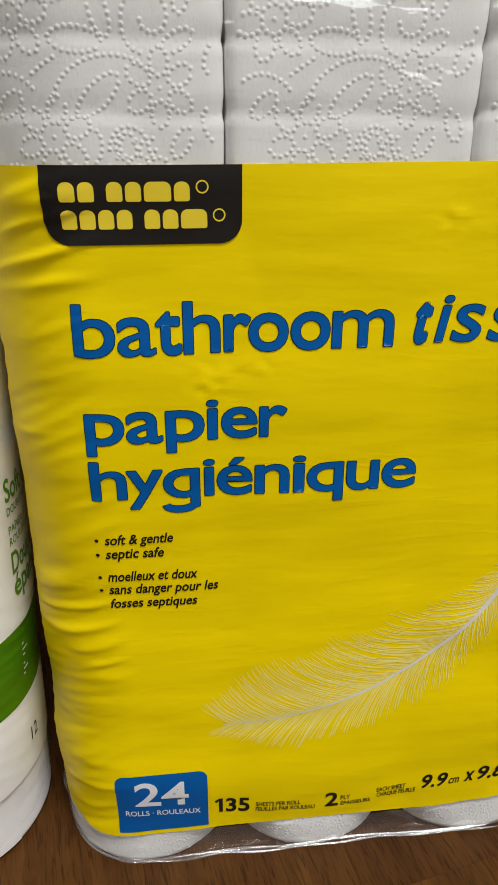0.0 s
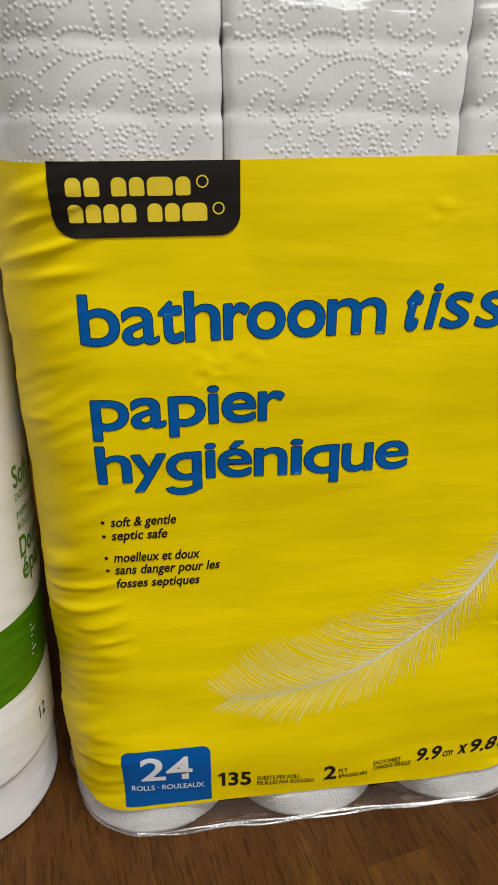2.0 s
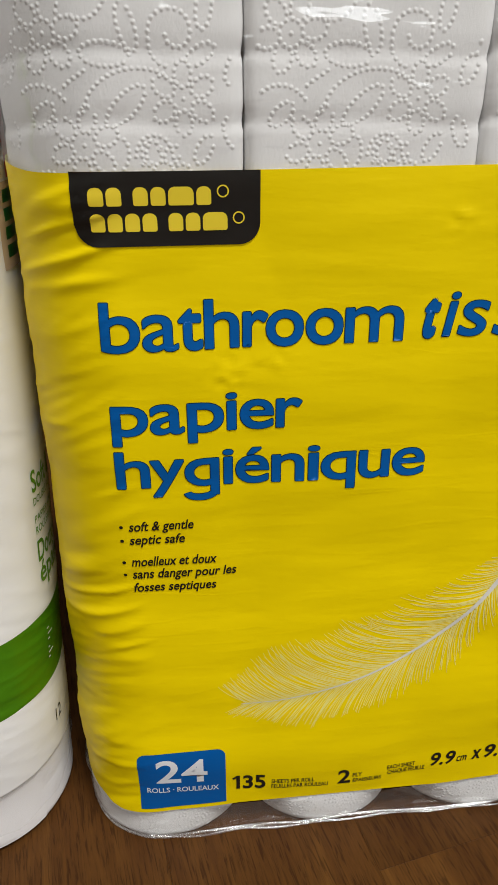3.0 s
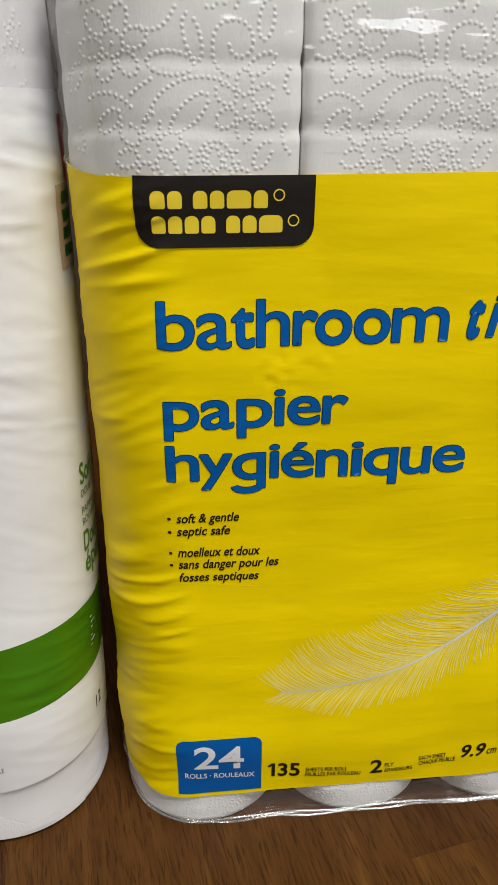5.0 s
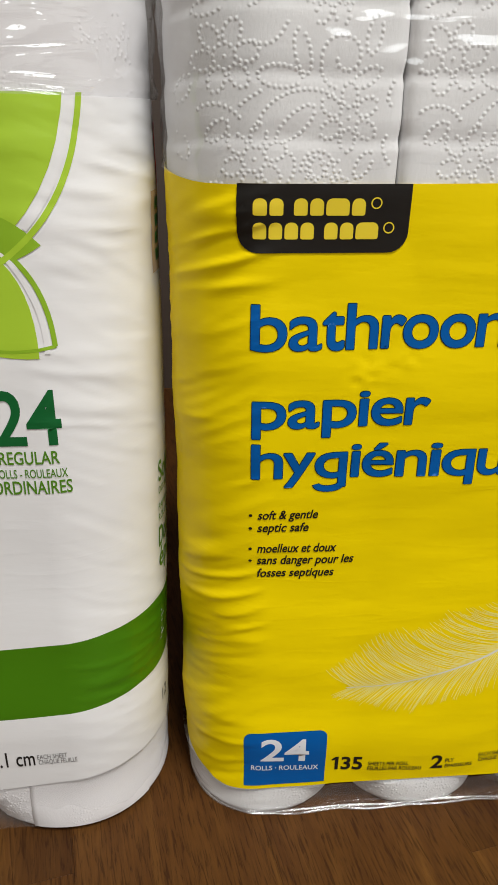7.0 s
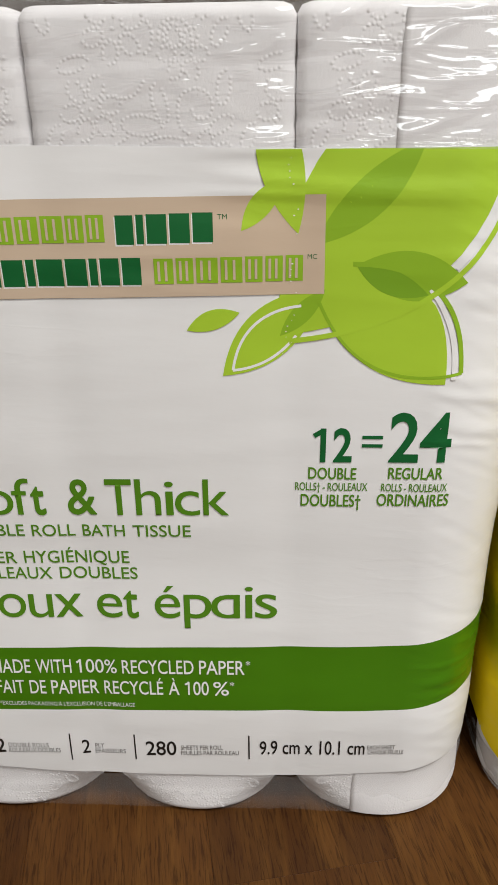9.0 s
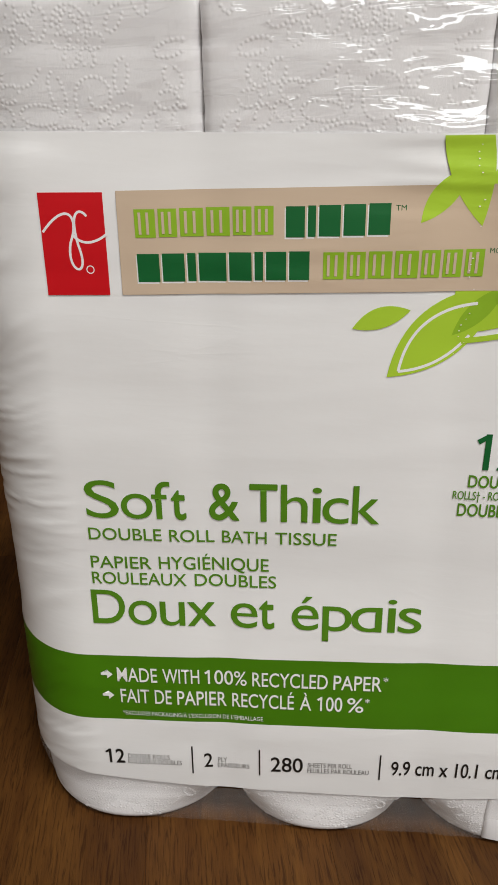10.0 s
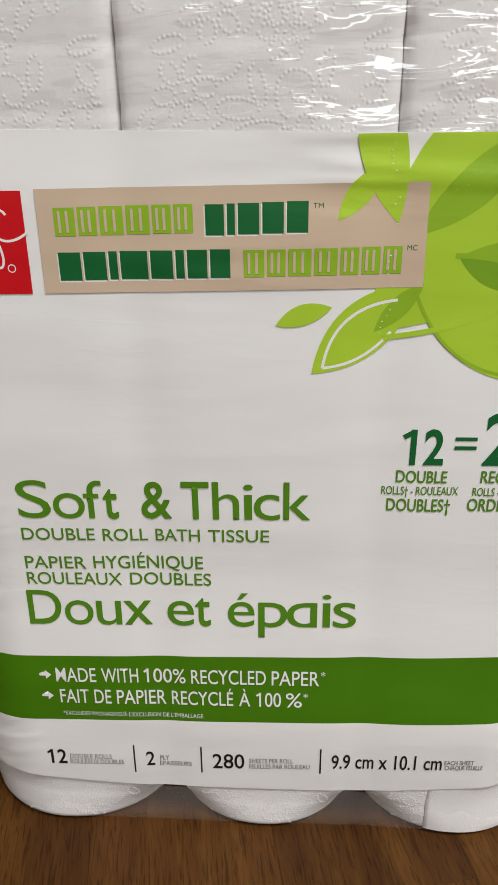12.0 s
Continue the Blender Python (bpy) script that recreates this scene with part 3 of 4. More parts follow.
# ---------------------------------------------------------------- yellow pack
def yellow_pack():
    pack = tagged(new("toilet_paper_pack"), "tall yellow film-wrapped pack of toilet rolls on wooden floor", "toilet paper", "packs of toilet paper")
    high = 0.408
    front = lambda z: 0.2404 + 0.0065 * step(0.028, 0.186, z) - 0.0028 * (1 - step(0.003, 0.022, z))
    w = Wrap(0.0595, 0.1274, 0.0425, 0.172, front, 0.0015, 0.0013, (-0.0400, 0.0440), 2.0, 0.0, ((-0.046, 0.2560, 0.009, 0.0011), (-0.030, 0.2625, 0.006, 0.0008), (0.040, 0.3120, 0.006, 0.0009), (0.085, 0.3050, 0.008, 0.0008)), 0.0036, lambda side, z: -0.0026 * step(0.0, 0.07, z) * (1 - step(0.24, 0.33, z)) if side > 0 else 0.0015 * (1 - step(0.0, 0.03, z)))
    top = lambda s: 0.3316 + 0.008 * s + 0.0042 * step(-0.112, -0.155, s)
    low = lambda s: 0.0205 + 0.007 * step(-0.105, -0.15, s) + 0.004 * step(0.05, 0.11, s)
    stack_rolls(pack, w, 0.0415, 22.0, 4, 0.1015, 2, TISSUE, 0.00030, 2.05, 0.0006, 0.0006, "paper_roll", 0.0012, False)
    part("printed_wrap", sheet(w, low, top, 0.0016, 0.0014), YELLOW, pack, "glossy bright yellow printed plastic film, lightly creased", True)
    see_through(part("clear_wrap", sheet(w, lambda s: top(s) + 0.0002, lambda s: high, 0.003, 0.003, 0.0004, 0.0008, [(0.96, 0.003), (0.7, 0.005), (0.02, 0.006)]), CLEAR_TOP, pack, "clear plastic film over the upper rolls", True))
    see_through(part("clear_skirt", sheet(w, lambda s: 0.0012, lambda s: low(s) - 0.0002, 0.0016, 0.0016, 0.0002, 0.0016, tuck=0.0035), CLEAR_FOOT, pack, "clear plastic film round the foot of the rolls", True))
    see_through(part("film_hem", hem(w, 0.0052, 0.0004, 0.0009, 3.0), CLEAR_FOOT, pack, "crumpled glossy lower edge of the clear film", True))
    see_through(part("film_hem", hem(w, 0.0020, 0.0016, 0.0008, 8.0), CLEAR_FOOT, pack, "crumpled glossy lower edge of the clear film", True))
    p = Printer(w, pack)
    # name tab: a black tab with plain letter-sized blocks
    tab = p.patch("name_tab", round_rect(-0.1003, 0.3062, -0.0348, 0.3313, 0.0075, 0), BLACK, 0.0008, "black tab with rounded lower corners")
    for row, (s0, s1, z0, word) in enumerate(((-0.0943, -0.0512, 0.3200, (1, 1, 0, 1, 1, 1.6, 1)), (-0.0944, -0.0456, 0.3113, (1, 1, 1, 1, 0, 1, 1, 1.6)))):
        d = (s1 - s0) / sum(k or 0.5 for k in word)
        a = s0
        for k in word:
            if k:
                p.patch("tab_mark", round_rect(a, z0, a + k * d - 0.0009, z0 + 0.0062, 0.0008, 0.0022, 4), TAB_YELLOW, 0.0016, "", None, tab)
            a += (k or 0.5) * d
        cs, cz = (-0.0480, 0.3245) if row == 0 else (-0.0425, 0.3155)
        p.stroke("tab_ring", [(cs + 0.0019 * math.cos(radians(t)), cz + 0.0019 * math.sin(radians(t))) for t in range(0, 361, 20)], 0.0005, TAB_YELLOW, 0.0016, "", None, tab)
    # large blue names with a dark outline
    big = dict(ink=BLUE, stem=0.0034, outline=DARK_RIM)
    p.spell("bathroom", [(-0.0946, -0.0801), (-0.0792, -0.0658), (-0.0656, -0.0566), (-0.0558, -0.0428), (-0.0413, -0.0317), (-0.0324, -0.018), (-0.017, -0.0026), (-0.0017, 0.0211)], 0.2672, 0.2681, 0.0136, 0.0188, 0.0046, **big)
    p.spell("tissue", [(0.0275, 0.0367), (0.0377, 0.0426), (0.0431, 0.0559), (0.0569, 0.0699), (0.071, 0.0848), (0.0854, 0.1003)], 0.2689, 0.2696, 0.0137, 0.0182, 0.0046, slant=0.17, **big)
    p.spell("papier", [(-0.0937, -0.0794), (-0.0785, -0.0651), (-0.0637, -0.0493), (-0.0482, -0.044), (-0.0427, -0.0292), (-0.0282, -0.0179)], 0.2326, 0.2336, 0.0124, 0.0168, 0.0046, **big)
    p.spell("hygiénique", [(-0.0937, -0.0801), (-0.0798, -0.066), (-0.0658, -0.0517), (-0.0499, -0.0458), (-0.0447, -0.0309), (-0.0297, -0.0162), (-0.0146, -0.0098), (-0.0089, 0.0057), (0.0072, 0.0203), (0.0217, 0.0358)], 0.2086, 0.2083, 0.0126, 0.0168, 0.0046, **big)
    small = dict(ink=BLACK, weight=0.018, slant=0.22)
    p.line("soft & gentle", -0.0906, 0.1879, -0.0631, 0.1878, 0.0046, **small)
    p.line("septic safe", -0.0907, 0.1813, -0.0671, 0.1810, 0.0046, **small)
    p.line("moelleux et doux", -0.0906, 0.1702, -0.0535, 0.1696, 0.0047, **small)
    p.line("sans danger pour les", -0.0907, 0.1637, -0.0450, 0.1630, 0.0047, **small)
    p.line("fosses septiques", -0.0905, 0.1568, -0.0541, 0.1561, 0.0046, **small)
    for z in (0.1898, 0.1830, 0.1720, 0.1655):
        p.patch("bullet_dot", [(-0.0938 + 0.0008 * math.cos(radians(t)), z + 0.0008 * math.sin(radians(t))) for t in range(0, 360, 30)], BLACK)
    badge = p.patch("count_badge", round_rect(-0.0962, 0.0232, -0.0524, 0.0615, 0, 0.0045), BLUE, 0.00025, "blue badge with rounded upper corners")
    p.parent = badge
    p.line("24", -0.0875, 0.0420, -0.0617, 0.0406, 0.0156, BADGE_TEXT, 0.018, lift=0.0005)
    p.line("ROLLS · ROULEAUX", -0.0925, 0.0348, -0.0561, 0.0330, 0.0036, BADGE_TEXT, 0.014, lift=0.0005)
    p.parent = pack
    p.line("1", -0.0470, 0.0317, -0.0452, 0.0316, 0.0098, BLACK, 0.024)
    p.stroke("printed_text", [(-0.0488, 0.0392), (-0.0464, 0.0410)], 0.0014, BLACK, 0.0004, "flag of the printed digit 1")
    p.line("35", -0.0436, 0.0313, -0.0319, 0.0305, 0.0098, BLACK, 0.024)
    p.line("SHEETS PER ROLL", -0.0288, 0.0336, -0.0063, 0.0324, 0.0030, BLACK, 0.01)
    p.line("FEUILLES PAR ROULEAU", -0.0288, 0.0298, 0.0011, 0.0280, 0.0030, BLACK, 0.01)
    p.line("2", 0.0062, 0.0288, 0.0129, 0.0288, 0.0100, BLACK, 0.024)
    p.line("PLY", 0.0141, 0.0327, 0.0190, 0.0329, 0.0030, BLACK, 0.01)
    p.line("ÉPAISSEURS", 0.0144, 0.0286, 0.0295, 0.0294, 0.0034, BLACK, 0.01)
    p.line("EACH SHEET", 0.0325, 0.0357, 0.0474, 0.0365, 0.0028, BLACK, 0.01)
    p.line("CHAQUE FEUILLE", 0.0328, 0.0319, 0.0527, 0.0333, 0.0030, BLACK, 0.01)
    num = dict(ink=BLACK, weight=0.022, slant=0.2)
    p.line("9.9", 0.0558, 0.0356, 0.0689, 0.0364, 0.0086, **num)
    p.line("cm", 0.0697, 0.0369, 0.0750, 0.0374, 0.0036, BLACK, 0.008, 0.2)
    p.line("x", 0.0775, 0.0376, 0.0829, 0.0380, 0.0062, **num)
    p.line("9.8", 0.0846, 0.0382, 0.0990, 0.0384, 0.0086, **num)
    p.line("cm", 0.1000, 0.0384, 0.1062, 0.0384, 0.0036, BLACK, 0.008, 0.2)
    # the same names again on the narrow side
    p.line("bathroom", -0.2080, 0.2830, -0.1490, 0.2830, 0.0125, BLUE, 0.03)
    p.line("papier hygiénique", -0.2250, 0.2145, -0.1490, 0.2145, 0.0105, BLUE, 0.03)
    # white feather: quill and barbs
    quill = bezier([(-0.0440, 0.0880), (0.0180, 0.0870), (0.0930, 0.1250), (0.0978, 0.2165)], 60)
    p.stroke("feather_quill", quill, lambda u: 0.0004 + 0.0033 * u ** 1.6 - 0.0016 * step(0.96, 1.0, u), QUILL, 0.0006, "white quill of a printed feather")
    rnd = random.Random(4)
    bm = bmesh.new()
    for i in range(360):
        u = 0.015 + 0.85 * (i // 2) / 180
        k = u * 60
        a, b = quill[int(k)], quill[min(60, int(k) + 1)]
        f = k - int(k)
        s, z = a[0] + (b[0] - a[0]) * f, a[1] + (b[1] - a[1]) * f
        back = Vector((a[0] - b[0], a[1] - b[1])).normalized()
        upper = i % 2
        env = 0.42 + 0.58 * step(0.0, 0.30, u)
        env *= 1 - 0.80 * step(0.55, 0.87, u)
        ln = (0.047 if upper else 0.029) * env * rnd.uniform(0.86, 1.05)

        def turned(deg):
            t = radians(-deg if upper else deg)
            return Vector((back.x * math.cos(t) - back.y * math.sin(t), back.x * math.sin(t) + back.y * math.cos(t)))

        d0 = turned((34 if upper else 30) + rnd.uniform(-4, 4) + (0 if rnd.random() < 0.85 else rnd.uniform(-14, 14)))
        d1 = turned((82 if upper else 52) + rnd.uniform(-10, 12) - 25 * (1 - step(0.0, 0.25, u)))
        p0 = Vector((s, z))
        p3 = p0 + d0 * ln * 0.62 + d1 * ln * 0.40
        pts = bezier([p0, p0 + d0 * ln * 0.42, p3 - d1 * ln * 0.20, p3], 10)
        add_stroke(bm, pts, lambda q: 0.00040 * (1 - 0.5 * q))
    for v in bm.verts:
        v.co = w.at(v.co.x, v.co.y, 0.00014)
    tagged(part("feather_vane", bm, FEATHER, pack, "fine white barbs of a printed feather"), kind="stuff")
    return pack


# ---------------------------------------------------------------- white pack
def white_pack():
    pack = tagged(new("toilet_paper_pack"), "white and green film-wrapped pack of toilet rolls on wooden floor", "toilet paper", "packs of toilet paper")
    high = 0.412
    front = lambda z: 0.2385 + 0.0107 * step(0.037, 0.186, z) - 0.0028 * (1 - step(0.003, 0.028, z)) + 0.0037 * min(1.2, max(0.0, (z - 0.186) / 0.186))
    w = Wrap(-0.2427, 0.1695, 0.052, 0.108, front, 0.0006, 0.00055, (-0.0490, 0.0555), 7.0, 0.0006, inset=lambda side, z: 0.0058 * (1 - step(0.0, 0.26, z)) if side > 0 else 0.005 * (1 - step(0.0, 0.035, z)))
    top = lambda s: 0.3620 - 0.018 * s
    low = lambda s: 0.0305 + 0.006 * step(-0.05, -0.16, s) + 0.009 * step(0.04, 0.16, s)
    stack_rolls(pack, w, 0.0522, 26.0, 4, 0.1025, 1, TISSUE_B, 0.00021, 1.9, 0.0006, 0.0003, "paper_roll", 0.0012, True)
    tilt = lambda s: 0.0225 * max(-0.14, min(0.14, s)) + 0.003 * step(0.08, 0.17, s)
    band_low, band_high = (lambda s: 0.0778 + tilt(s)), (lambda s: 0.1183 + tilt(s))
    part("printed_wrap", sheet(w, band_high, top, 0.0016, 0.0014), WHITE, pack, "glossy white printed plastic film, lightly creased", True)
    part("green_band", sheet(w, band_low, band_high, 0.0016, 0.0014), BAND, pack, "dark green printed band round the pack", True)
    part("lower_wrap", sheet(w, low, band_low, 0.0016, 0.0014), WHITE, pack, "glossy white printed plastic film below the band", True)
    see_through(part("clear_wrap", sheet(w, lambda s: top(s) + 0.0002, lambda s: high, 0.002, 0.002, 0.0008, 0.0014, [(0.97, 0.004), (0.7, 0.006), (0.02, 0.008)]), CLEAR_CRISP, pack, "crinkled clear plastic film over the upper rolls", True))
    see_through(part("clear_skirt", sheet(w, lambda s: 0.0012, lambda s: low(s) - 0.0002, 0.003, 0.004, 0.0002, 0.0006, tuck=0.0045), CLEAR_SKIRT, pack, "hazy clear plastic film round the foot of the rolls", True))
    p = Printer(w, pack)
    clip = 0.3607
    # leaves, from the lowest layer up
    p.patch("big_leaf", leaf((0.0499, 0.2860), (0.1418, 0.4000), 0.0335, 0.0360), LIME, 0.0002, "large lime green leaf cut off by the upper edge", clip)
    p.stroke("leaf_edge", arc_line((0.0540, 0.2835), (0.1470, 0.4000), -0.0376, 40), 0.0023, LIME, 0.0006, "", clip)
    rim_line = arc_line((0.0530, 0.2852), (0.1442, 0.4000), -0.0368, 40)
    p.stroke("leaf_gap", rim_line[18:], 0.0018, WHITE, 0.0005, "", clip)
    p.patch("leaf_shade", leaf((0.0640, 0.3240), (0.1060, 0.3640), 0.0065, 0.0090), LIME_MID, 0.0003, "", clip)
    p.patch("lower_leaf", leaf((0.0655, 0.3060), (0.1228, 0.2640), 0.0255, 0.0137), LIME, 0.00028, "lime green leaf pointing down")
    p.stroke("leaf_gap", arc_line((0.1130, 0.3060), (0.1262, 0.2660), 0.0040, 14), 0.0022, WHITE, 0.0004)
    p.stroke("leaf_edge", arc_line((0.0800, 0.3165), (0.1294, 0.2690), 0.0165, 26), 0.0020, LIME_MID, 0.0005)
    p.stroke("leaf_edge", arc_line((0.0655, 0.3031), (0.1297, 0.2690), -0.0155, 26), 0.0014, LIME_MID, 0.0005)
    p.patch("overlap_leaf", leaf((0.0820, 0.3162), (0.1280, 0.3085), 0.0092, 0.0112), LIME_MID, 0.00036, "deeper green overlapping leaf")
    p.patch("overlap_core", leaf((0.0815, 0.3160), (0.1120, 0.3035), 0.0040, 0.0062), LIME_DEEP, 0.00042)
    p.patch("left_leaf", leaf((0.0250, 0.2679), (0.0667, 0.3060), 0.0115, 0.0108), LIME, 0.00022, "lime green leaf pointing down")
    p.patch("leaf_shade", leaf((0.0500, 0.2858), (0.0690, 0.3060), 0.0040, 0.0040), LIME_MID, 0.0003)
    p.stroke("leaf_gap", arc_line((0.0295, 0.2705), (0.0590, 0.2990), 0.0080, 20), 0.0012, WHITE, 0.0004)
    p.stroke("leaf_gap", arc_line((0.0295, 0.2705), (0.0570, 0.2860), -0.0035, 20), 0.0012, WHITE, 0.0004)
    p.patch("small_leaf", leaf((0.0098, 0.2885), (0.0328, 0.2962), 0.0050, 0.0036), LIME, 0.0003, "small lime green leaf")
    # White dots painted as the glints along a row of punctures in the film.
    bm = bmesh.new()
    hole = random.Random(9)
    for i in range(34):
        if hole.random() < 0.3:
            continue
        z = 0.3575 - 0.0024 * i
        a = 0.0560 - 0.010 * ((i - 14) / 34) ** 2 + hole.uniform(-0.0016, 0.0016)
        r = hole.uniform(0.00012, 0.00032)
        bm.faces.new([bm.verts.new(w.at(a + 1.6 * r * math.cos(t), z + r * math.sin(t), 0.0007)) for t in (0, 1.05, 2.09, 3.14, 4.19, 5.24)])
    tagged(part("perforation_glints", bm, WHITE, pack, "row of tiny white dots painted as glints on the film's perforations"), kind="stuff")
    # banner: tan panel with plain letter-sized blocks
    tan = p.patch("tan_banner", [(-0.0845, 0.3020), (0.0685, 0.3042), (0.0680, 0.3440), (-0.0840, 0.3425)], TAN, 0.00055, "tan banner")
    for s0, s1, z0, word, h, ink in ((-0.0773, -0.0211, 0.3248, (1, 0.9, 1.1, 1.1, 0.9, 0.9), 0.0108, LIME_MID), (-0.0175, 0.0237, 0.3248, (0.9, 0.45, 1, 1, 1), 0.0116, FOREST),
                                     (-0.0773, -0.0069, 0.3073, (1, 1, 0.45, 1.2, 1, 0.45, 0.9, 0.9), 0.0112, FOREST), (-0.0027, 0.0606, 0.3086, (1, 0.9, 1.1, 1.1, 0.9, 0.9, 0.9), 0.0106, LIME_MID)):
        d = (s1 - s0) / sum(word)
        a = s0
        for k in word:
            b = a + k * d - 0.0012
            zz = z0 + 0.0012 * (a - s0) / (s1 - s0)
            if ink is FOREST:
                p.patch("banner_shadow", rect(a - 0.0005, zz - 0.0007, b - 0.0005, zz + h - 0.0007), WHITE, 0.00066, "", None, tan)
            p.patch("banner_mark", rect(a, zz, b, zz + h), ink, 0.0011, "", None, tan)
            if ink is LIME_MID:
                for f in (0.25, 0.62):
                    p.stroke("banner_inline", [(a + f * (b - a), zz + 0.0012), (a + f * (b - a), zz + h - 0.0012)], 0.0011, TAN, 0.0016, "", None, tan)
            a += k * d
    p.patch("crest_leaf", leaf((0.0572, 0.3286), (0.0440, 0.3860), 0.0098, 0.0080), LIME, 0.0009, "lime green leaf over the banner", clip)
    p.patch("crest_leaf", leaf((0.0340, 0.3300), (0.0512, 0.3500), 0.0050, 0.0040), LIME, 0.0008, "small lime green leaf over the banner")
    p.line("TM", 0.0243, 0.3346, 0.0283, 0.3346, 0.0020, FOREST, 0.0, lift=0.0007, name="printed_mark", label="small raised mark")
    p.line("MC", 0.0612, 0.3186, 0.0650, 0.3186, 0.0020, FOREST, 0.0, lift=0.0007, name="printed_mark", label="small raised mark")
    # red square with a white looping line
    red = p.patch("red_square", [(-0.1160, 0.3017), (-0.0897, 0.3019), (-0.0893, 0.3420), (-0.1154, 0.3421)], RED, 0.0005, "red square emblem")
    p.stroke("white_loop", bezier([(-0.1150, 0.3270), (-0.1040, 0.3400), (-0.0990, 0.3330), (-0.1040, 0.3230)], 20) + bezier([(-0.1040, 0.3230), (-0.1075, 0.3100), (-0.0965, 0.3080), (-0.1010, 0.3220)], 20)[1:], 0.0010, WHITE, 0.0007, "", None, red)
    p.stroke("white_loop", bezier([(-0.1010, 0.3220), (-0.1040, 0.3370), (-0.0980, 0.3360), (-0.0965, 0.3330)], 16), 0.0010, WHITE, 0.0007, "", None, red)
    p.stroke("white_loop", bezier([(-0.1030, 0.3260), (-0.0990, 0.3210), (-0.0930, 0.3230), (-0.0885, 0.3265)], 16), 0.0010, WHITE, 0.0007, "", None, red)
    p.stroke("white_ring", [(-0.0970 + 0.0015 * math.cos(radians(t)), 0.3122 + 0.0015 * math.sin(radians(t))) for t in range(0, 361, 20)], 0.0004, WHITE, 0.0007, "", None, red)
    # green names
    p.spell("Soft & Thick", [(-0.1113, -0.0953), (-0.0942, -0.079), (-0.0794, -0.0704), (-0.0702, -0.0632), (-0.0525, -0.0383), (-0.0334, -0.0205), (-0.019, -0.0067), (-0.0046, -0.0004), (0.0001, 0.0121), (0.0137, 0.0261)], 0.1958, 0.1968, 0.0130, 0.0196, 0.006, GREEN, 0.0027)
    for word, s0, s1, z0, h in (("DOUBLE", -0.1115, -0.0759, 0.1836, 0.0066), ("ROLL", -0.0721, -0.0505, 0.1838, 0.0066), ("BATH", -0.0468, -0.0256, 0.1840, 0.0066), ("TISSUE", -0.0216, 0.0071, 0.1842, 0.0066),
                                ("PAPIER", -0.1121, -0.0819, 0.1674, 0.0068), ("HYGIÉNIQUE", -0.0782, -0.0247, 0.1680, 0.0090), ("ROULEAUX", -0.1123, -0.0650, 0.1583, 0.0068), ("DOUBLES", -0.0610, -0.0211, 0.1589, 0.0068)):
        p.line(word, s0, z0, s1, z0 + 0.01 * (s1 - s0), h, GREEN, 0.006)
    p.spell("Doux et épɑis", [(-0.1139, -0.0969), (-0.0954, -0.0808), (-0.0792, -0.0666), (-0.0652, -0.0513), (-0.0436, -0.0302), (-0.0295, -0.0219), (-0.0134, -0.0001), (0.0017, 0.016), (0.0157, 0.0306), (0.0331, 0.0373), (0.0384, 0.0497)], 0.1350, 0.1373, 0.0138, 0.0196, 0.0062, GREEN, 0.0027)
    # green band right round the pack
    for z0, h, words in ((0.1005, 0.0086, (("MADE", -0.1038, -0.0827), ("WITH", -0.0798, -0.0606), ("100%", -0.0562, -0.0360), ("RECYCLED", -0.0331, 0.0054), ("PAPER", 0.0083, 0.0326))),
                         (0.0871, 0.0087, (("FAIT", -0.1028, -0.0874), ("DE", -0.0845, -0.0756), ("PAPIER", -0.0726, -0.0466), ("RECYCLÉ", -0.0437, -0.0116), ("À", -0.0086, -0.0027), ("100", 0.0019, 0.0132), ("%", 0.0156, 0.0240)))):
        for word, s0, s1 in words:
            tall = h * (1.24 if word[-1] in "ÉÀ" else 1.0)
            p.line(word, s0, z0 + 0.012 * (s0 + 0.1038), s1, z0 + 0.012 * (s1 + 0.1038), tall, WHITE, 0.006, lift=0.0007)
            if word[0] == "1":
                p.stroke("digit_flag", [(s0 - 0.0014, z0 + 0.012 * (s0 + 0.1038) + h - 0.0022), (s0 + 0.0008, z0 + 0.012 * (s0 + 0.1038) + h - 0.0006)], 0.0012, WHITE, 0.0007)
        p.line("*", words[-1][2] + 0.0006, z0 + 0.0058, words[-1][2] + 0.0030, z0 + 0.0058, 0.0044, WHITE, 0.004, lift=0.0007)
    p.line("*EXCLUDES PACKAGING/À L'EXCLUSION DE L'EMBALLAGE", -0.1023, 0.0790, -0.0276, 0.0797, 0.0033, WHITE, 0.0, lift=0.0007)
    for z in (0.1046, 0.0914):
        p.patch("arrow", [(-0.1125, z - 0.0007), (-0.1092, z - 0.0007), (-0.1092, z - 0.0027), (-0.1062, z), (-0.1092, z + 0.0027), (-0.1092, z + 0.0007), (-0.1125, z + 0.0007)], WHITE, 0.0007, "small white arrow")
    # facts along the foot
    p.line("12", -0.1124, 0.0450, -0.1037, 0.0452, 0.0098, BLACK, 0.014)
    p.stroke("digit_flag", [(-0.1141, 0.0522), (-0.1116, 0.0543)], 0.0013, BLACK, 0.0004)
    p.line("DOUBLE ROLLS", -0.1018, 0.0488, -0.0787, 0.0492, 0.0032, GREY_INK, 0.004)
    p.line("ROULEAUX DOUBLES", -0.1020, 0.0450, -0.0722, 0.0458, 0.0032, GREY_INK, 0.004)
    p.line("2", -0.0598, 0.0453, -0.0551, 0.0456, 0.0096, BLACK, 0.008)
    p.line("PLY", -0.0523, 0.0491, -0.0472, 0.0494, 0.0032, GREY_INK, 0.004)
    p.line("ÉPAISSEURS", -0.0525, 0.0453, -0.0351, 0.0459, 0.0038, GREY_INK, 0.004)
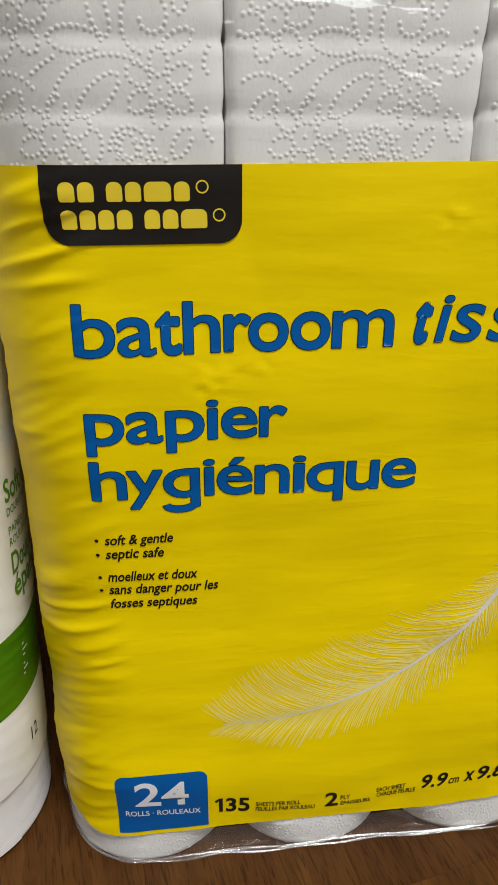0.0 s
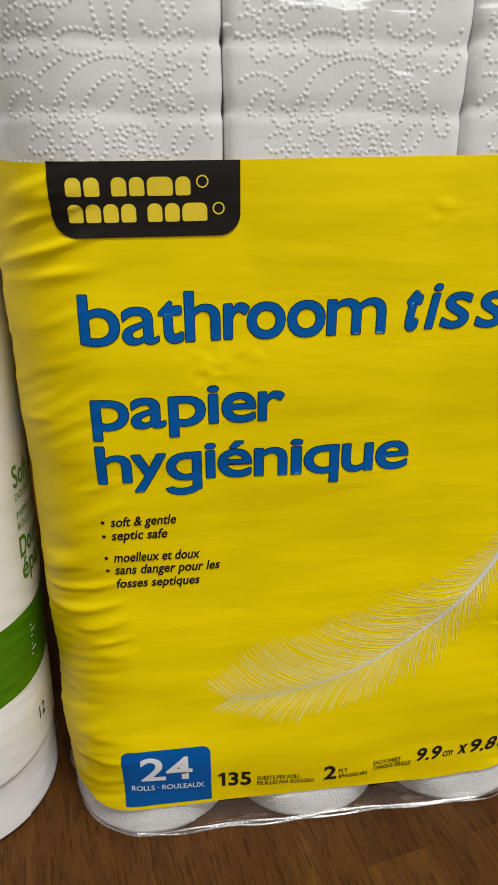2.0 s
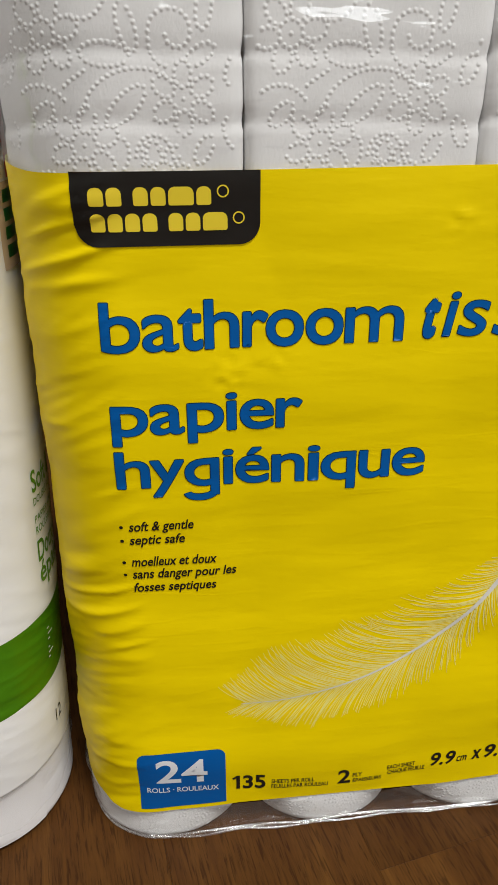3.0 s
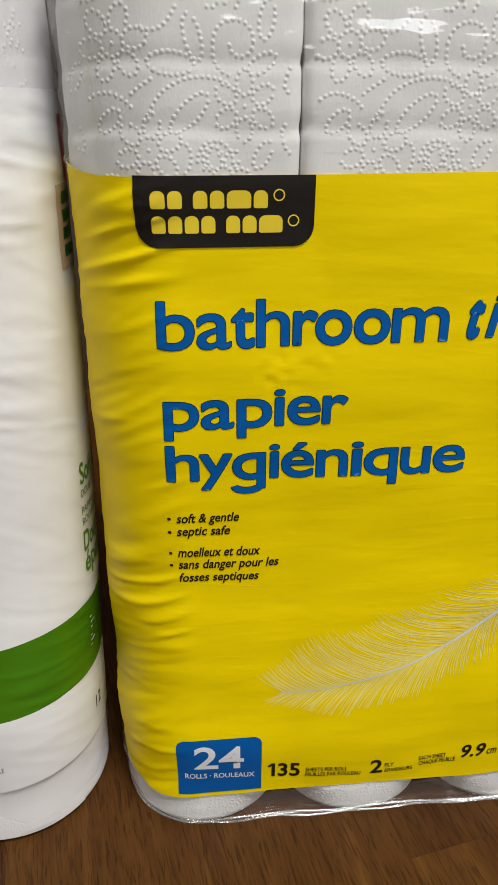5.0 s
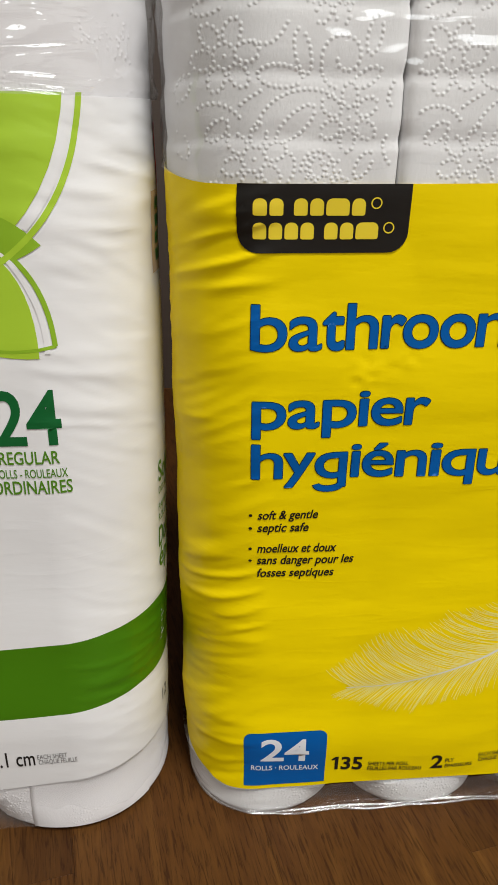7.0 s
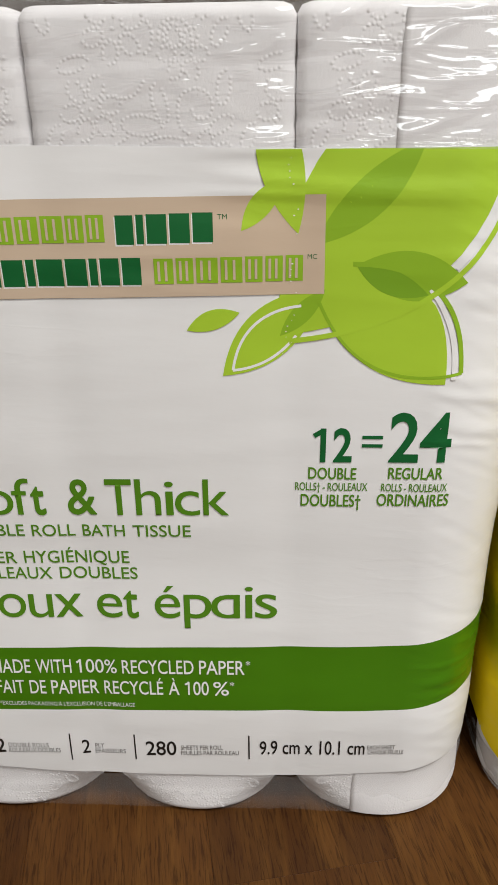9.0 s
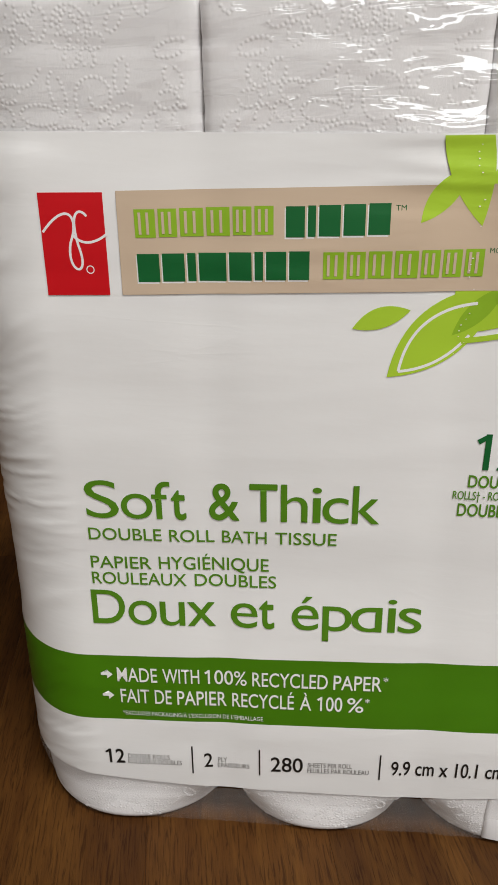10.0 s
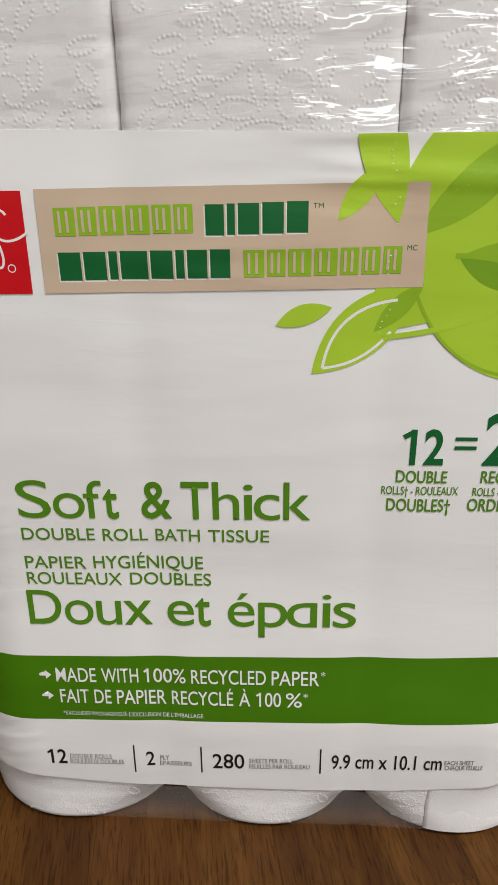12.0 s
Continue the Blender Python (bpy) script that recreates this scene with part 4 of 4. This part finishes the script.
    p.line("280", -0.0235, 0.0451, -0.0063, 0.0456, 0.0102, BLACK, 0.008)
    p.line("SHEETS PER ROLL", -0.0037, 0.0497, 0.0198, 0.0505, 0.0032, GREY_INK, 0.004)
    p.line("FEUILLES PAR ROULEAU", -0.0038, 0.0456, 0.0288, 0.0466, 0.0032, GREY_INK, 0.004)
    p.line("9.9 cm x 10.1 cm", 0.0405, 0.0473, 0.0991, 0.0497, 0.0100, BLACK, 0.008)
    p.line("EACH SHEET", 0.1005, 0.0534, 0.1162, 0.0542, 0.0031, GREY_INK, 0.004)
    p.line("CHAQUE FEUILLE", 0.1009, 0.0498, 0.1212, 0.0508, 0.0031, GREY_INK, 0.004)
    for s, z0, z1 in ((-0.0662, 0.0402, 0.0594), (-0.0296, 0.0416, 0.0600), (0.0345, 0.0436, 0.0614)):
        p.stroke("divider", [(s, z0), (s, z1)], 0.0008, BLACK, 0.0004, "thin upright rule")
    # roll count
    p.line("12", 0.0690, 0.2262, 0.0836, 0.2264, 0.0168, FOREST, 0.022)
    p.stroke("digit_flag", [(0.0660, 0.2390), (0.0703, 0.2418)], 0.0023, FOREST, 0.0004)
    p.line("24", 0.1005, 0.2266, 0.1286, 0.2265, 0.0243, FOREST, 0.016)
    for z in (0.2344, 0.2386):
        p.stroke("equals_bar", [(0.0880, z), (0.0974, z)], 0.0017, FOREST, 0.0004)
    p.line("DOUBLE", 0.0638, 0.2171, 0.0862, 0.2171, 0.0060, GREEN, 0.014)
    p.line("REGULAR", 0.1010, 0.2175, 0.1264, 0.2174, 0.0060, GREEN, 0.014)
    p.line("ROLLS† - ROULEAUX", 0.0578, 0.2108, 0.0918, 0.2111, 0.0042, GREEN, 0.008)
    p.line("ROLLS - ROULEAUX", 0.0982, 0.2110, 0.1292, 0.2108, 0.0041, GREEN, 0.008)
    p.line("DOUBLES†", 0.0605, 0.2024, 0.0890, 0.2026, 0.0064, GREEN, 0.014)
    p.line("ORDINAIRES", 0.0965, 0.2032, 0.1306, 0.2030, 0.0064, GREEN, 0.014)
    # the narrow side repeats the print
    p.line("Soft & Thick", 0.1805, 0.1890, 0.2350, 0.1890, 0.0110, GREEN, 0.018)
    p.line("DOUBLE ROLL BATH TISSUE", 0.1808, 0.1820, 0.2350, 0.1820, 0.0040, GREEN, 0.008)
    p.line("PAPIER HYGIÉNIQUE", 0.1808, 0.1725, 0.2250, 0.1725, 0.0050, GREEN, 0.008)
    p.line("ROULEAUX DOUBLES", 0.1808, 0.1665, 0.2250, 0.1665, 0.0040, GREEN, 0.008)
    p.line("Doux et", 0.1805, 0.1520, 0.2150, 0.1520, 0.0110, GREEN, 0.018)
    p.line("épais", 0.1805, 0.1400, 0.2080, 0.1400, 0.0110, GREEN, 0.018)
    side = p.patch("side_banner", rect(0.1845, 0.2900, 0.2400, 0.3240), TAN, 0.0004, "tan banner on the narrow side")
    for k in range(4):
        p.patch("banner_mark", rect(0.1895, 0.2945 + 0.0072 * k, 0.2300, 0.2995 + 0.0072 * k), FOREST, 0.0006, "", None, side)
    p.patch("red_square", rect(0.1980, 0.3250, 0.2200, 0.3500), RED, 0.0004, "red square emblem")
    for k in range(2):
        for j in range(3):
            p.patch("band_mark", rect(0.1815, 0.0960 + 0.0110 * k + 0.003 * j, 0.1832 + 0.003 * (j == 1), 0.0968 + 0.0110 * k + 0.003 * j), WHITE, 0.0006)
    p.line("12", 0.1815, 0.0560, 0.1880, 0.0560, 0.0080, BLACK, 0.008)
    return pack


yellow_pack()
white_pack()


# ---------------------------------------------------------------- room
def slab(name, x0, y0, z0, x1, y1, z1, mat, label, category):
    bm = bmesh.new()
    box(bm, x0, y0, z0, x1, y1, z1)
    return tagged(obj(name, bm, mat), label, category, kind="structure")


slab("wall_north", -2.2, 0.9, 0.0, 2.2, 1.0, 2.5, SHADE_WALL, "wall behind the packs, its brown darkened for the shade between them", "wall")
# Unseen walls and ceiling, added to close the room and bounce fill light.
slab("wall_south", -2.2, -2.3, 0.0, 2.2, -2.2, 2.5, WALL, "unseen plain wall, added to bounce light", "wall")
slab("wall_east", 2.2, -2.3, 0.0, 2.3, 1.0, 2.5, WALL, "unseen plain wall, added to bounce light", "wall")
slab("wall_west", -2.3, -2.3, 0.0, -2.2, 1.0, 2.5, WALL, "unseen plain wall, added to bounce light", "wall")
slab("ceiling", -2.3, -2.3, 2.5, 2.3, 1.0, 2.6, CEIL, "unseen white ceiling, added to bounce light", "ceiling")
floor_ob = slab("floor", -2.9, -3.1, -0.04, 2.9, 1.8, -0.0022, GAP, "brown wooden strip floor with dark grain", "floor")


def strip_mesh(width, length):
    """One floor strip with eased upper edges."""
    bm = bmesh.new()
    w, l, e = width / 2 - 0.00004, length / 2 - 0.00004, 0.00015
    lo = [bm.verts.new((x, y, -0.0022)) for x, y in ((-w, -l), (w, -l), (w, l), (-w, l))]
    md = [bm.verts.new((x, y, -e)) for x, y in ((-w, -l), (w, -l), (w, l), (-w, l))]
    hi = [bm.verts.new((x, y, 0)) for x, y in ((-w + e, -l + e), (w - e, -l + e), (w - e, l - e), (-w + e, l - e))]
    for a, b in ((lo, md), (md, hi)):
        for i in range(4):
            k = (i + 1) % 4
            bm.faces.new((a[i], a[k], b[k], b[i]))
    bm.faces.new(hi)
    return bm


WIDTH, SLANT = 0.1017, 11.3
rnd = random.Random(11)
lengths = [0.34, 0.42, 0.50, 0.58]
shared = []
for ln in lengths:
    me = bpy.data.meshes.new("floor_strip")
    b = strip_mesh(WIDTH, ln)
    b.to_mesh(me)
    b.free()
    me.materials.append(WOOD)
    shared.append(me)
far = bmesh.new()
turn = pose(0, 0, 0, 0, 0, SLANT)
for col in range(-28, 29):
    x = 0.0203 + (col + 0.5) * WIDTH
    y = 0.19 - 0.42 * 7 if col == 1 else -2.9 + rnd.uniform(-0.3, 0)
    while y < 2.2:
        k = 1 if col == 1 else rnd.randrange(4)
        ln = lengths[k]
        place = turn @ Vector((x, y + ln / 2, 0))
        if -0.75 < place.x < 0.6 and -0.2 < place.y < 0.9:
            o = new("floor_strip", shared[k])
            o.parent = floor_ob
            o.matrix_basis = Matrix.Translation(place) @ turn
        elif abs(place.x) < 2.5 and -2.6 < place.y < 1.3:
            b = strip_mesh(WIDTH, ln)
            b.transform(Matrix.Translation((x, y + ln / 2, 0)))
            tmp = bpy.data.meshes.new("strip")
            b.to_mesh(tmp)
            b.free()
            far.from_mesh(tmp)
            bpy.data.meshes.remove(tmp)
        y += ln
rest = tagged(part("far_floor_strips", far, WOOD, floor_ob), kind="stuff")
rest.matrix_basis = turn
